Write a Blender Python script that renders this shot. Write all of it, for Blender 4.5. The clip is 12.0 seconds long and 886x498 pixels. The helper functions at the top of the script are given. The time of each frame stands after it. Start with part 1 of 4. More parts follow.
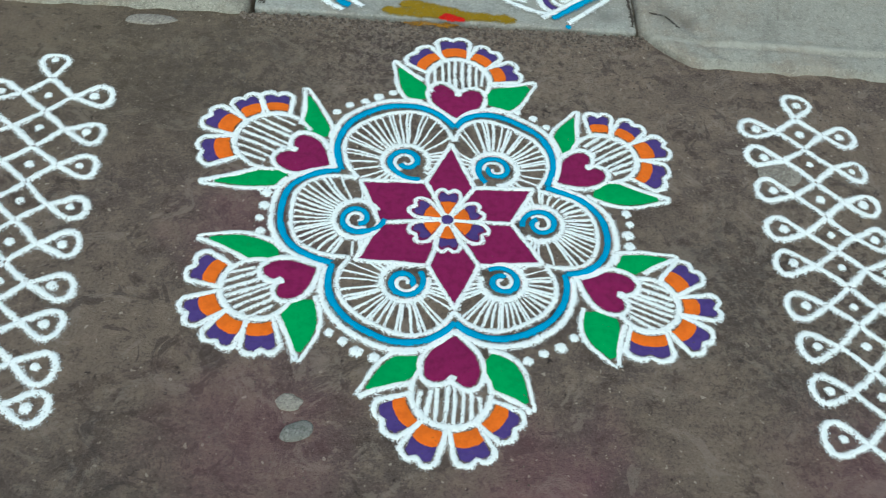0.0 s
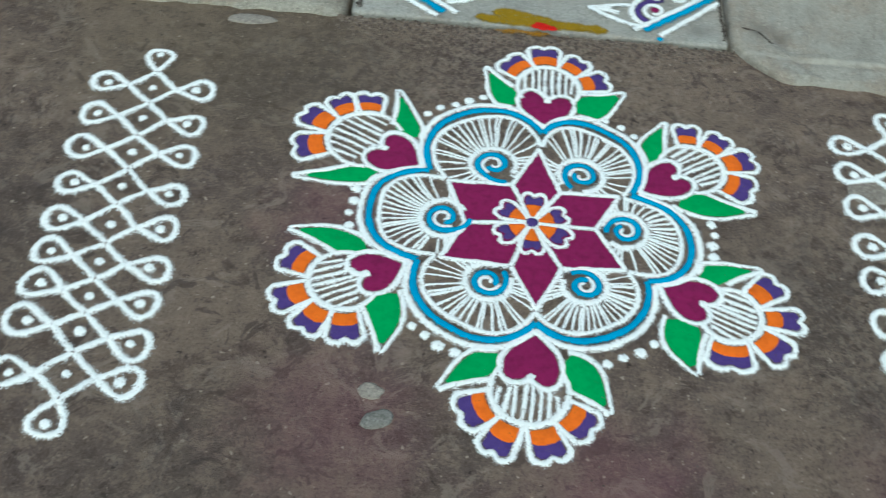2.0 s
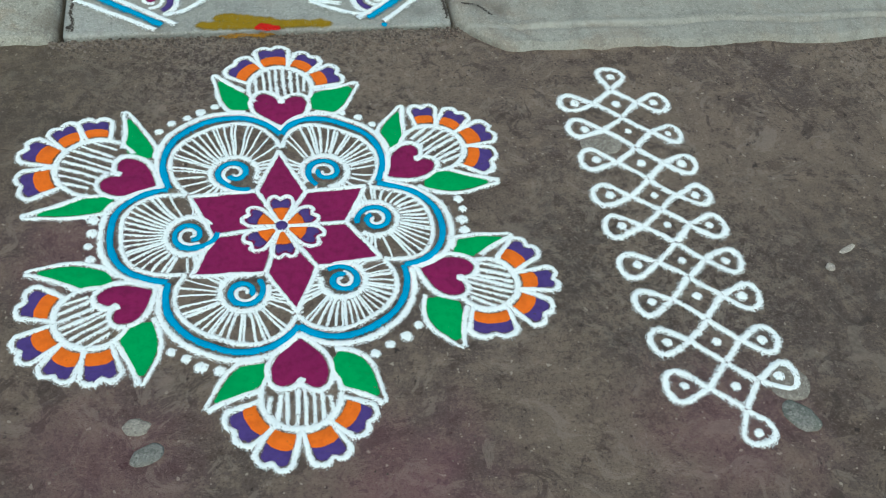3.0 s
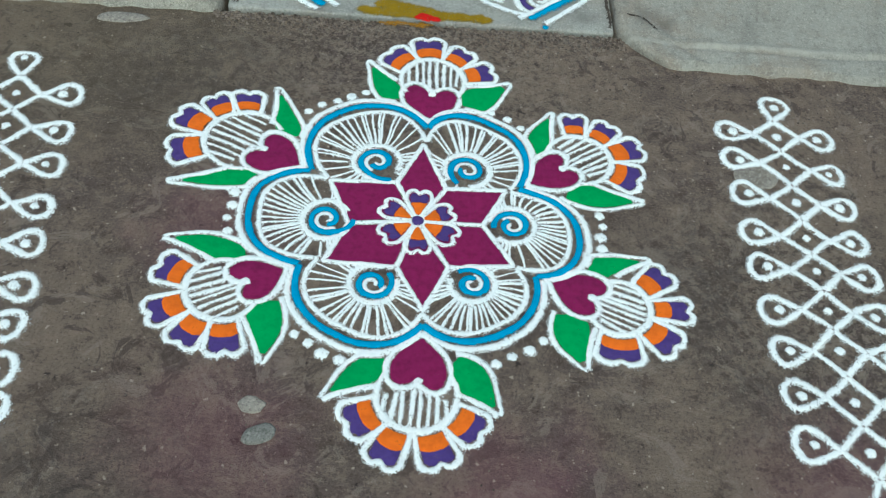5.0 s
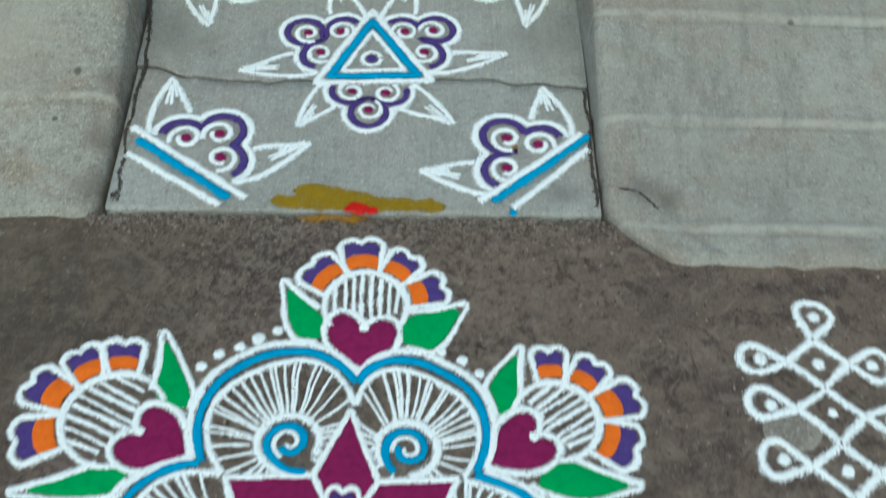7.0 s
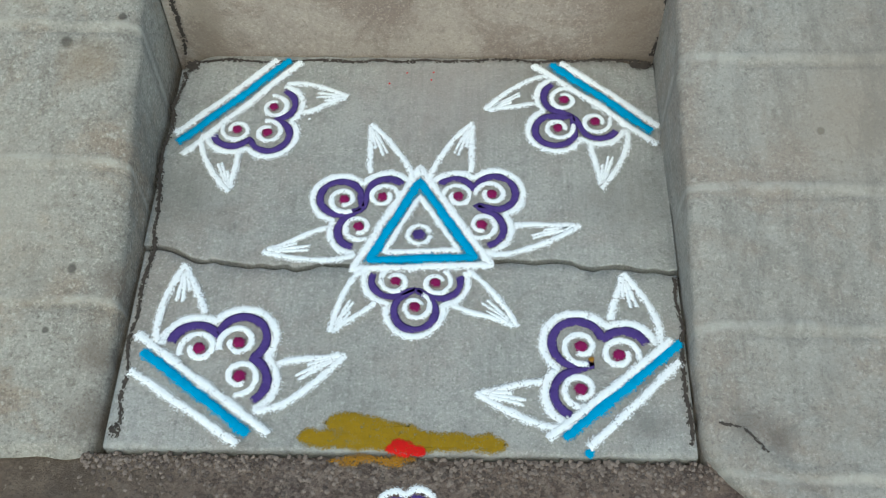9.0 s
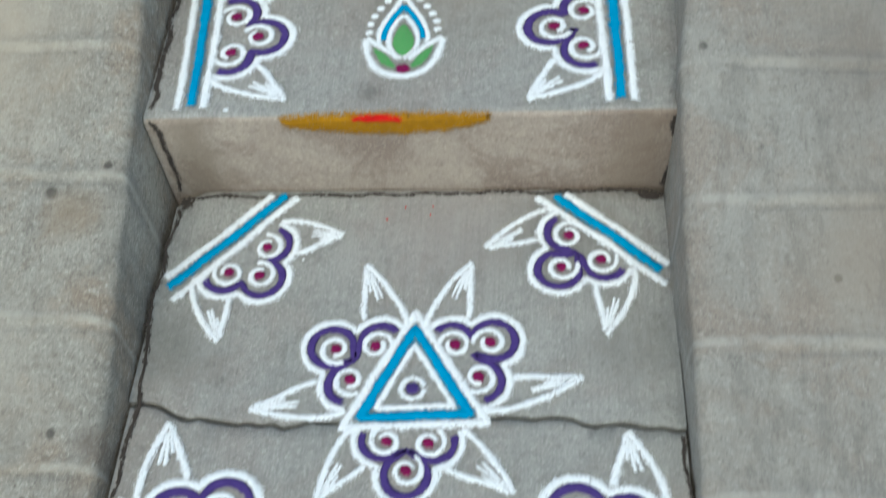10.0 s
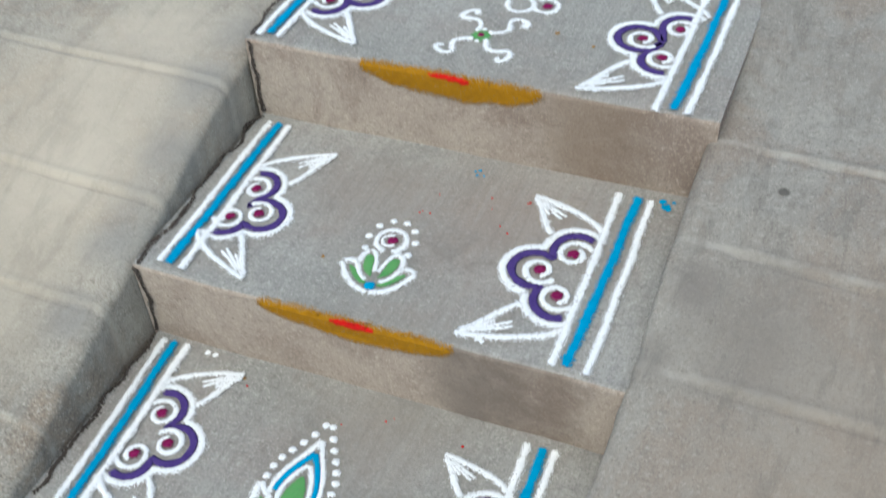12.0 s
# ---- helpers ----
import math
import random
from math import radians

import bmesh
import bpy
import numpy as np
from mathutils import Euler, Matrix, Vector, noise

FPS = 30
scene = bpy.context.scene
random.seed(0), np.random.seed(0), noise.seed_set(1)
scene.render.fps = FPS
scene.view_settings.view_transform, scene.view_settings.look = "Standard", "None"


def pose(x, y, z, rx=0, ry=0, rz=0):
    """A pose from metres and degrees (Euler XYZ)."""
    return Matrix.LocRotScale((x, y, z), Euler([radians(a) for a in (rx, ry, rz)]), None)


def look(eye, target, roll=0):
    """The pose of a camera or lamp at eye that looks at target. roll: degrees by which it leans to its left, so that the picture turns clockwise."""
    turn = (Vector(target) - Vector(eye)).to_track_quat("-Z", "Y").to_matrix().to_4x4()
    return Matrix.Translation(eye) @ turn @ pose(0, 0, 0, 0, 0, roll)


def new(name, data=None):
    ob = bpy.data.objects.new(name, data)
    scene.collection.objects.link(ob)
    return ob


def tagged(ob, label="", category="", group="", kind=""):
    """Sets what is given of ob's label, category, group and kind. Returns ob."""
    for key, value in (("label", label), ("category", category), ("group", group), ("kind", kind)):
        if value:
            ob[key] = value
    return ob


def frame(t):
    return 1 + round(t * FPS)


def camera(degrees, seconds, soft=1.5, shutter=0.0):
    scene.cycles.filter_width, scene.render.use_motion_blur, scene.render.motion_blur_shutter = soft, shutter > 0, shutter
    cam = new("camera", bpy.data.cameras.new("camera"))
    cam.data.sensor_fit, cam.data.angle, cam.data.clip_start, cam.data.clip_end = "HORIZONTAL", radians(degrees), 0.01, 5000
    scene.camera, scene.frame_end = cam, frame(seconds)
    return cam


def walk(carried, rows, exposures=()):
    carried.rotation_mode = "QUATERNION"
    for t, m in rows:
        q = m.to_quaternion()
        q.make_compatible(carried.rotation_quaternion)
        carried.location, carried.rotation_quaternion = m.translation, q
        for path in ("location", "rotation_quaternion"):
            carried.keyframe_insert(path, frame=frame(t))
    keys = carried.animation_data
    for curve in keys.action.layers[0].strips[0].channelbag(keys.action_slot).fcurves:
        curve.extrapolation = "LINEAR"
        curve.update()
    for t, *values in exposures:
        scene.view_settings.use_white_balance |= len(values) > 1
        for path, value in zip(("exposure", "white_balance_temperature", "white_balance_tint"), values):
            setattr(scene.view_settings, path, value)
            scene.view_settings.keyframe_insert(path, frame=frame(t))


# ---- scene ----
cam = camera(46.0, 12.0, 1.1, 0.3)
PATH = [
    (0, (-0.105, 0.29, 1.312), (0.012, 1.538, -0.247), 7.3),
    (0.5, (-0.128, 0.27, 1.311), (-0.089, 1.521, -0.249), 7.0),
    (1, (-0.145, 0.257, 1.312), (-0.214, 1.502, -0.252), 5.4),
    (1.5, (-0.144, 0.249, 1.314), (-0.223, 1.505, -0.24), 5.1),
    (2, (-0.12, 0.247, 1.311), (-0.147, 1.518, -0.233), 4.8),
    (2.5, (-0.056, 0.253, 1.308), (0.21, 1.517, -0.219), 7.5),
    (3, (-0.038, 0.254, 1.309), (0.307, 1.504, -0.214), 7.8),
    (3.5, (-0.046, 0.255, 1.309), (0.281, 1.5, -0.222), 8.0),
    (3.7, (-0.062, 0.25, 1.306), (0.185, 1.508, -0.23), 7.4),
    (5.3, (-0.057, 0.335, 1.294), (0.064, 1.578, -0.267), 7.8),
    (5.5, (-0.046, 0.369, 1.292), (0.083, 1.598, -0.28), 7.8),
    (6, (-0.029, 0.515, 1.277), (0.095, 1.712, -0.321), 6.6),
    (6.5, (-0.023, 0.692, 1.251), (0.104, 1.838, -0.383), 5.7),
    (7, (0.082, 0.926, 1.237), (0.144, 2.116, -0.369), 3.3),
    (7.5, (0.132, 1.152, 1.265), (0.064, 2.365, -0.324), -0.1),
    (7.7, (0.124, 1.209, 1.252), (0.042, 2.431, -0.33), -1.2),
    (9.3, (0.076, 1.413, 1.218), (0.039, 2.511, -0.453), -1.1),
    (9.5, (0.096, 1.43, 1.203), (0.037, 2.538, -0.461), -2.5),
    (10, (0.163, 1.561, 1.256), (0.006, 2.731, -0.358), -6.2),
    (10.5, (0.384, 1.723, 1.288), (-0.047, 2.942, -0.238), -5.2),
    (11, (0.474, 1.906, 1.36), (-0.057, 3.076, -0.172), -3.4),
    (11.5, (0.494, 2.076, 1.389), (-0.023, 3.298, -0.108), -1.8),
    (12, (0.561, 2.073, 1.474), (-0.057, 3.37, 0.082), -3.6),
]
walk(cam, [(t, look(eye, target, roll)) for t, eye, target, roll in PATH],
     exposures=[(0.0, 0.13, 6200, -11), (4.4, 0.13, 6200, -11), (5.5, 0.10, 6080, -12), (6.0, 0.03, 6060, -12), (6.5, 0.0, 6050, -12), (7.0, 0.04, 6050, -12), (7.5, 0.12, 6200, -10), (9.3, 0.20, 6180, -5), (10.5, 0.20, 6180, -3), (11.5, 0.25, 6200, -1), (12.0, 0.28, 6300, 2)])

# ---- world, sun ----
world = bpy.data.worlds.new("sky")
scene.world = world
world.use_nodes = True
wn = world.node_tree
sky = wn.nodes.new("ShaderNodeTexSky")
sky.sky_type = "NISHITA"
sky.sun_disc = False
sky.sun_elevation = radians(58)
sky.sun_rotation = radians(200)
sky.air_density, sky.dust_density = 1.0, 3.0
wn.nodes["Background"].inputs[1].default_value = 0.155
wn.links.new(sky.outputs[0], wn.nodes["Background"].inputs[0])
sun = new("sun", bpy.data.lights.new("sun", "SUN"))
sun.data.energy = 1.05
sun.data.angle = radians(40)
sun.data.color = (1.0, 0.95, 0.88)
sun.matrix_world = look((1.2, -2.5, 6.5), (0, 1.5, 0))


# levels of the treads and lines of the risers
Z1, Z2, Z3, Z4 = 0.008, 0.171, 0.326, 0.485
Y1, Y2, Y3, Y4 = 1.903, 2.584, 2.953, 3.377


# ---- materials ----
class Nodes:
    """Short way to write a node material."""

    def __init__(self, name):
        self.mat = bpy.data.materials.new(name)
        self.mat.use_nodes = True
        self.t = self.mat.node_tree
        self.bsdf = self.t.nodes["Principled BSDF"]
        self.out = self.t.nodes["Material Output"]
        self.pos = self.t.nodes.new("ShaderNodeNewGeometry").outputs["Position"]

    def link(self, a, b):
        self.t.links.new(a, b)

    def noise(self, scale, detail=4.0, rough=0.55, stretch=None, distort=0.0):
        n = self.t.nodes.new("ShaderNodeTexNoise")
        n.inputs["Scale"].default_value = scale
        n.inputs["Detail"].default_value = detail
        n.inputs["Roughness"].default_value = rough
        n.inputs["Distortion"].default_value = distort
        src = self.pos
        if stretch:
            m = self.t.nodes.new("ShaderNodeMapping")
            m.inputs["Scale"].default_value = stretch
            self.link(self.pos, m.inputs[0])
            src = m.outputs[0]
        self.link(src, n.inputs["Vector"])
        return n.outputs[0]

    def cells(self, scale, feature="F1"):
        n = self.t.nodes.new("ShaderNodeTexVoronoi")
        n.feature = feature
        n.inputs["Scale"].default_value = scale
        self.link(self.pos, n.inputs["Vector"])
        return n.outputs[0]

    def ramp(self, src, lo, hi, a=0.0, b=1.0):
        n = self.t.nodes.new("ShaderNodeMapRange")
        n.interpolation_type = "SMOOTHSTEP"
        for key, v in (("From Min", lo), ("From Max", hi), ("To Min", a), ("To Max", b)):
            n.inputs[key].default_value = v
        self.link(src, n.inputs["Value"])
        return n.outputs[0]

    def math(self, op, a, b):
        n = self.t.nodes.new("ShaderNodeMath")
        n.operation = op
        for i, v in enumerate((a, b)):
            if isinstance(v, (int, float)):
                n.inputs[i].default_value = v
            else:
                self.link(v, n.inputs[i])
        return n.outputs[0]

    def mix(self, fac, a, b, mode="MIX"):
        n = self.t.nodes.new("ShaderNodeMix")
        n.data_type = "RGBA"
        n.blend_type = mode
        for sock, v in ((n.inputs[0], fac), (n.inputs[6], a), (n.inputs[7], b)):
            if isinstance(v, (int, float)):
                sock.default_value = v
            elif isinstance(v, tuple):
                sock.default_value = (*v, 1.0)
            else:
                self.link(v, sock)
        return n.outputs[2]

    def blob(self, x, y, r, soft=0.5, dist=0.05):
        """A stain of its own: 1 inside a ragged spot of radius r round (x, y), 0 outside."""
        s = self.t.nodes.new("ShaderNodeSeparateXYZ")
        self.link(self.pos, s.inputs[0])
        dx = self.math("SUBTRACT", s.outputs[0], x)
        dy = self.math("SUBTRACT", s.outputs[1], y)
        d = self.math("SQRT", self.math("ADD", self.math("MULTIPLY", dx, dx), self.math("MULTIPLY", dy, dy)), 0)
        d = self.math("ADD", d, self.math("MULTIPLY", self.math("SUBTRACT", self.noise(14, 4), 0.5), dist * 4))
        return self.ramp(d, r * (1 - soft), r * (1 + soft), 1.0, 0.0)

    def finish(self, colour, rough=0.9, height=None, strength=0.4, dist=0.004):
        if isinstance(colour, tuple):
            self.bsdf.inputs["Base Color"].default_value = (*colour, 1)
        else:
            self.link(colour, self.bsdf.inputs["Base Color"])
        if isinstance(rough, float):
            self.bsdf.inputs["Roughness"].default_value = rough
        else:
            self.link(rough, self.bsdf.inputs["Roughness"])
        self.bsdf.inputs["Specular IOR Level"].default_value = 0.25
        if height is not None:
            b = self.t.nodes.new("ShaderNodeBump")
            b.inputs["Strength"].default_value = strength
            b.inputs["Distance"].default_value = dist
            self.link(height, b.inputs["Height"])
            self.link(b.outputs[0], self.bsdf.inputs["Normal"])
        return self.mat


def ground_material():
    n = Nodes("weathered_ground")
    fine, mid, broad = n.noise(210, 8, 0.8), n.noise(24, 9, 0.78), n.noise(3.2, 6, 0.62)
    c = n.mix(n.ramp(broad, 0.36, 0.62), (0.118, 0.086, 0.073), (0.215, 0.158, 0.119))
    c = n.mix(n.ramp(n.noise(8, 6, 0.7, None, 0.6), 0.50, 0.62, 0.0, 0.55), c, (0.237, 0.172, 0.130))
    c = n.mix(n.ramp(n.noise(6, 7, 0.74, None, 0.8), 0.52, 0.62, 0.0, 0.6), c, (0.093, 0.064, 0.049))
    c = n.mix(n.ramp(mid, 0.50, 0.60, 0.0, 0.6), c, (0.270, 0.200, 0.152))
    c = n.mix(n.ramp(mid, 0.47, 0.38, 0.0, 0.65), c, (0.072, 0.048, 0.038))
    c = n.mix(n.ramp(n.noise(45, 6, 0.75, (1.0, 3.0, 1.0)), 0.57, 0.65, 0.0, 0.5), c, (0.331, 0.250, 0.192))
    c = n.mix(n.ramp(fine, 0.54, 0.63, 0.0, 0.45), c, (0.342, 0.265, 0.205))
    c = n.mix(n.ramp(fine, 0.47, 0.39, 0.0, 0.55), c, (0.049, 0.033, 0.026))
    c = n.mix(n.ramp(n.noise(85, 2, 0.5), 0.68, 0.72, 0.0, 0.9), c, (0.441, 0.360, 0.286))
    c = n.mix(n.ramp(n.noise(48, 3, 0.6), 0.33, 0.29, 0.0, 0.8), c, (0.034, 0.024, 0.020))
    c = n.mix(n.ramp(n.noise(11, 8, 0.72, None, 1.6), 0.54, 0.59, 0.0, 0.55), c, (0.295, 0.232, 0.188))
    c = n.mix(n.ramp(n.noise(15, 8, 0.72, None, 1.2), 0.44, 0.38, 0.0, 0.65), c, (0.064, 0.046, 0.039))
    # broken, gritty surface towards the east and along the steps
    worn = n.math("MAXIMUM", n.blob(1.35, 1.72, 0.22, 0.8), n.math("MAXIMUM", n.blob(0.62, 1.25, 0.22, 0.9), n.blob(0.0, 1.88, 0.30, 0.9)))
    c = n.mix(n.math("MULTIPLY", worn, n.ramp(n.noise(75, 6, 0.8), 0.49, 0.57, 0.0, 0.7)), c, (0.298, 0.235, 0.183))
    c = n.mix(n.math("MULTIPLY", worn, n.ramp(n.noise(64, 6, 0.8), 0.49, 0.42, 0.0, 0.7)), c, (0.049, 0.035, 0.027))
    # old spilled colour powder, pink to violet
    for x, y, r in ((-0.33, 1.37, 0.09), (-0.28, 0.98, 0.12), (0.15, 0.93, 0.10), (0.62, 0.95, 0.12), (0.132, 0.720, 0.179)):
        c = n.mix(n.math("MULTIPLY", n.blob(x, y, r, 0.8), 0.30), c, (0.232, 0.085, 0.116))
    c = n.mix(n.math("MULTIPLY", n.blob(-0.6, 1.85, 0.3, 0.6), 0.35), c, (0.138, 0.110, 0.063))
    # darker, rougher patches of bared ground
    for x, y, r in ((0.46, 1.30, 0.10), (0.55, 1.12, 0.09), (-0.40, 1.72, 0.12), (1.05, 1.20, 0.22), (-0.95, 1.25, 0.20), (-0.45, 0.90, 0.12)):
        c = n.mix(n.math("MULTIPLY", n.blob(x, y, r, 0.9, 0.06), n.ramp(n.noise(38, 7, 0.78), 0.44, 0.56, 0.15, 0.6)), c, (0.066, 0.052, 0.046))
    c = n.mix(1.0, c, (0.990, 1.0, 1.012), "MULTIPLY")
    h = n.math("ADD", n.math("MULTIPLY", fine, 0.6), mid)
    return n.finish(c, n.ramp(mid, 0.3, 0.7, 0.75, 0.95), h, 0.95, 0.008)


def concrete_material(name, base, light, dark, stain, brush=0.0, grit=1.0, holes=(), spots=(), bands=(), streak=0.0):
    n = Nodes(name)
    fine, mid, broad = n.noise(250, 8, 0.8), n.noise(34, 8, 0.76), n.noise(5, 5, 0.62)
    c = n.mix(n.ramp(broad, 0.32, 0.68), base, light)
    c = n.mix(n.ramp(n.noise(4.5, 8, 0.72, None, 0.5), 0.46, 0.62, 0.0, 0.85), c, stain)
    c = n.mix(n.ramp(mid, 0.51, 0.62, 0.0, 0.5 * grit), c, light)
    c = n.mix(n.ramp(mid, 0.48, 0.38, 0.0, 0.4 * grit), c, dark)
    c = n.mix(n.ramp(fine, 0.48, 0.38, 0.0, min(1.0, 0.75 * grit)), c, dark)
    c = n.mix(n.ramp(fine, 0.53, 0.63, 0.0, min(1.0, 0.7 * grit)), c, tuple(v * 1.3 for v in light))
    c = n.mix(n.ramp(n.noise(120, 3, 0.6), 0.36, 0.31, 0.0, min(1.0, 0.8 * grit)), c, dark)
    c = n.mix(n.ramp(n.noise(125, 5, 0.75), 0.54, 0.62, 0.0, min(1.0, 0.55 * grit)), c, tuple(v * 1.35 for v in light))
    c = n.mix(n.ramp(n.noise(95, 5, 0.75), 0.46, 0.39, 0.0, min(1.0, 0.5 * grit)), c, dark)
    if bands:
        # paler laps across the slope, broken up by noise
        split = n.t.nodes.new("ShaderNodeSeparateXYZ")
        n.link(n.pos, split.inputs[0])
        wavy = n.math("ADD", split.outputs[1], n.math("MULTIPLY", n.math("SUBTRACT", n.noise(7, 4), 0.5), 0.03))
        for y in bands:
            d = n.math("ABSOLUTE", n.math("SUBTRACT", wavy, y + 0.005), 0)
            c = n.mix(n.math("MULTIPLY", n.ramp(d, 0.008, 0.002), n.ramp(n.noise(18, 5, 0.7), 0.38, 0.6, 0.15, 0.6)), c, tuple(v * 1.25 for v in light))
    for x, y, r in holes:
        c = n.mix(n.math("MULTIPLY", n.blob(x, y, r, 0.35, r * 0.25), 0.75), c, tuple(v * 0.45 for v in dark))
    for x, y, r, tone in spots:
        c = n.mix(n.math("MULTIPLY", n.blob(x, y, r, 0.9, min(0.03, r * 0.5)), 0.62), c, tone)
    if streak:
        c = n.mix(n.ramp(n.noise(9, 7, 0.72, (2.6, 0.55, 1.0), 0.4), 0.50, 0.64, 0.0, streak), c, dark)
        c = n.mix(n.ramp(n.noise(5, 7, 0.72, (2.0, 0.7, 1.0), 0.6), 0.52, 0.66, 0.0, streak), c, tuple(v * 1.12 for v in light))
    if brush:
        c = n.mix(n.ramp(n.noise(60, 3, 0.6, (3.0, 0.12, 1.0)), 0.48, 0.7, 0.0, brush), c, dark)
        c = n.mix(n.ramp(n.noise(26, 4, 0.65, (2.2, 0.2, 1.0)), 0.52, 0.68, 0.0, brush * 1.3), c, light)
        c = n.mix(n.ramp(n.noise(7, 7, 0.75, None, 1.0), 0.52, 0.66, 0.0, brush * 1.7), c, dark)
    h = n.math("ADD", n.math("MULTIPLY", fine, 0.7), mid)
    return n.finish(c, n.ramp(mid, 0.3, 0.7, 0.7, 0.95), h, 0.35 + 0.3 * (grit - 0.5), 0.005)


def powder_material(name, colour, shade, keep=0.5, ragged=0.9, grain=900, soft=0.10):
    """Loose powder: full in the middle of a line, grains thinning out to its rim."""
    n = Nodes(name)
    cov = n.t.nodes.new("ShaderNodeAttribute")
    cov.attribute_name = "cover"
    g1, g2 = n.noise(grain, 6, 0.8), n.noise(75, 5, 0.7)
    c = n.mix(n.ramp(g2, 0.4, 0.7, 0.0, 0.6), colour, shade)
    c = n.mix(n.ramp(g1, 0.4, 0.25, 0.0, 0.5), c, shade)
    m = n.finish(c, 0.95, n.math("ADD", g1, g2), 0.5, 0.002)
    cell = n.t.nodes.new("ShaderNodeTexVoronoi")
    cell.inputs["Scale"].default_value = grain
    n.link(n.pos, cell.inputs["Vector"])
    one = n.t.nodes.new("ShaderNodeSeparateColor")
    n.link(cell.outputs["Color"], one.inputs[0])
    g = n.math("ADD", n.math("MULTIPLY", n.math("SUBTRACT", one.outputs[0], 0.5), ragged), n.math("MULTIPLY", n.math("SUBTRACT", g2, 0.5), 1.1))
    a = n.ramp(n.math("ADD", cov.outputs["Fac"], g), keep - soft, keep + soft)
    n.link(a, n.bsdf.inputs["Alpha"])
    return m


GROUND = ground_material()
TREAD = concrete_material("tread_cement", (0.300, 0.298, 0.270), (0.372, 0.366, 0.334), (0.17, 0.165, 0.15), (0.315, 0.288, 0.256), 0.20, 0.75, (),
                          [(0.12, 3.24, 0.14, (0.30, 0.245, 0.20)), (-0.12, 3.22, 0.10, (0.29, 0.25, 0.21)), (0.05, 2.88, 0.12, (0.28, 0.25, 0.21)), (0.22, 2.50, 0.07, (0.19, 0.185, 0.165)), (-0.33, 2.30, 0.05, (0.18, 0.175, 0.155)), (0.31, 2.30, 0.06, (0.20, 0.195, 0.175)), (0.31, 1.945, 0.02, (0.17, 0.165, 0.15)), (-0.06, 2.63, 0.018, (0.15, 0.135, 0.12)), (0.05, 2.50, 0.1, (0.31, 0.275, 0.25))])
RISER = concrete_material("riser_plaster", (0.375, 0.312, 0.255), (0.44, 0.378, 0.31), (0.19, 0.152, 0.125), (0.26, 0.20, 0.16), 0.0, 0.55, (),
                          [(0.16, Y3, 0.05, (0.15, 0.125, 0.105)), (0.23, Y3, 0.05, (0.16, 0.13, 0.105)), (0.22, Y4, 0.07, (0.19, 0.135, 0.09)), (-0.33, Y2, 0.03, (0.2, 0.16, 0.12)), (0.33, Y2, 0.04, (0.2, 0.15, 0.11)), (0.30, Y3, 0.04, (0.17, 0.13, 0.1))])
EAST_LINES = [1.872, 2.063, 2.245, 2.43, 2.62, 2.79, 3.003, 3.2, 3.396]
WEST_LINES = [2.083, 2.27, 2.47, 2.66, 2.855, 3.05, 3.288]
RAMP = concrete_material("ramp_concrete", (0.266, 0.251, 0.220), (0.325, 0.312, 0.275), (0.13, 0.12, 0.105), (0.275, 0.232, 0.19), 0.0, 0.62,
                         [(0.425, 2.75, 0.0075), (0.408, 2.646, 0.006), (0.528, 3.325, 0.008), (0.56, 2.33, 0.005), (0.70, 2.24, 0.006)],
                         [(0.43, 1.945, 0.02, (0.13, 0.11, 0.095)), (0.47, 1.925, 0.016, (0.12, 0.10, 0.085)), (0.41, 3.02, 0.03, (0.17, 0.16, 0.145)), (0.45, 3.13, 0.03, (0.18, 0.165, 0.15)), (0.75, 2.95, 0.24, (0.28, 0.235, 0.185)), (0.62, 2.36, 0.10, (0.27, 0.225, 0.175)), (0.66, 2.66, 0.12, (0.19, 0.17, 0.145)), (0.55, 3.1, 0.09, (0.20, 0.18, 0.155))], EAST_LINES, 0.30)
WORN_RAMP = concrete_material("worn_ramp_concrete", (0.265, 0.250, 0.212), (0.37, 0.352, 0.30), (0.125, 0.11, 0.092), (0.285, 0.225, 0.165), 0.0, 0.85,
                              [(-0.417, 2.486, 0.006), (-0.492, 2.447, 0.009), (-0.47, 2.05, 0.005), (-0.445, 2.13, 0.006)],
                              [(-0.40, 2.02, 0.022, (0.15, 0.12, 0.095)), (-0.395, 2.12, 0.015, (0.14, 0.11, 0.09)), (-0.46, 2.42, 0.03, (0.24, 0.185, 0.125)), (-0.46, 3.05, 0.035, (0.22, 0.215, 0.20)), (-0.39, 1.94, 0.03, (0.13, 0.105, 0.085)), (-0.75, 3.05, 0.27, (0.50, 0.45, 0.355)), (-0.62, 2.2, 0.12, (0.38, 0.35, 0.29)), (-0.62, 2.65, 0.12, (0.40, 0.35, 0.27)), (-0.60, 3.22, 0.16, (0.50, 0.45, 0.36)), (-0.60, 2.88, 0.13, (0.46, 0.41, 0.32)), (-0.46, 3.28, 0.05, (0.25, 0.25, 0.235)), (-0.455, 2.83, 0.035, (0.24, 0.235, 0.22)), (-0.445, 2.97, 0.045, (0.25, 0.25, 0.235)), (-0.45, 3.14, 0.045, (0.25, 0.25, 0.235)), (-0.46, 3.42, 0.05, (0.25, 0.25, 0.235)), (-0.60, 3.06, 0.09, (0.55, 0.50, 0.40)), (-0.62, 3.42, 0.13, (0.55, 0.50, 0.40))], WEST_LINES, 0.15)
STONE = concrete_material("stone_chip", (0.16, 0.155, 0.14), (0.24, 0.23, 0.21), (0.08, 0.08, 0.07), (0.12, 0.13, 0.11))
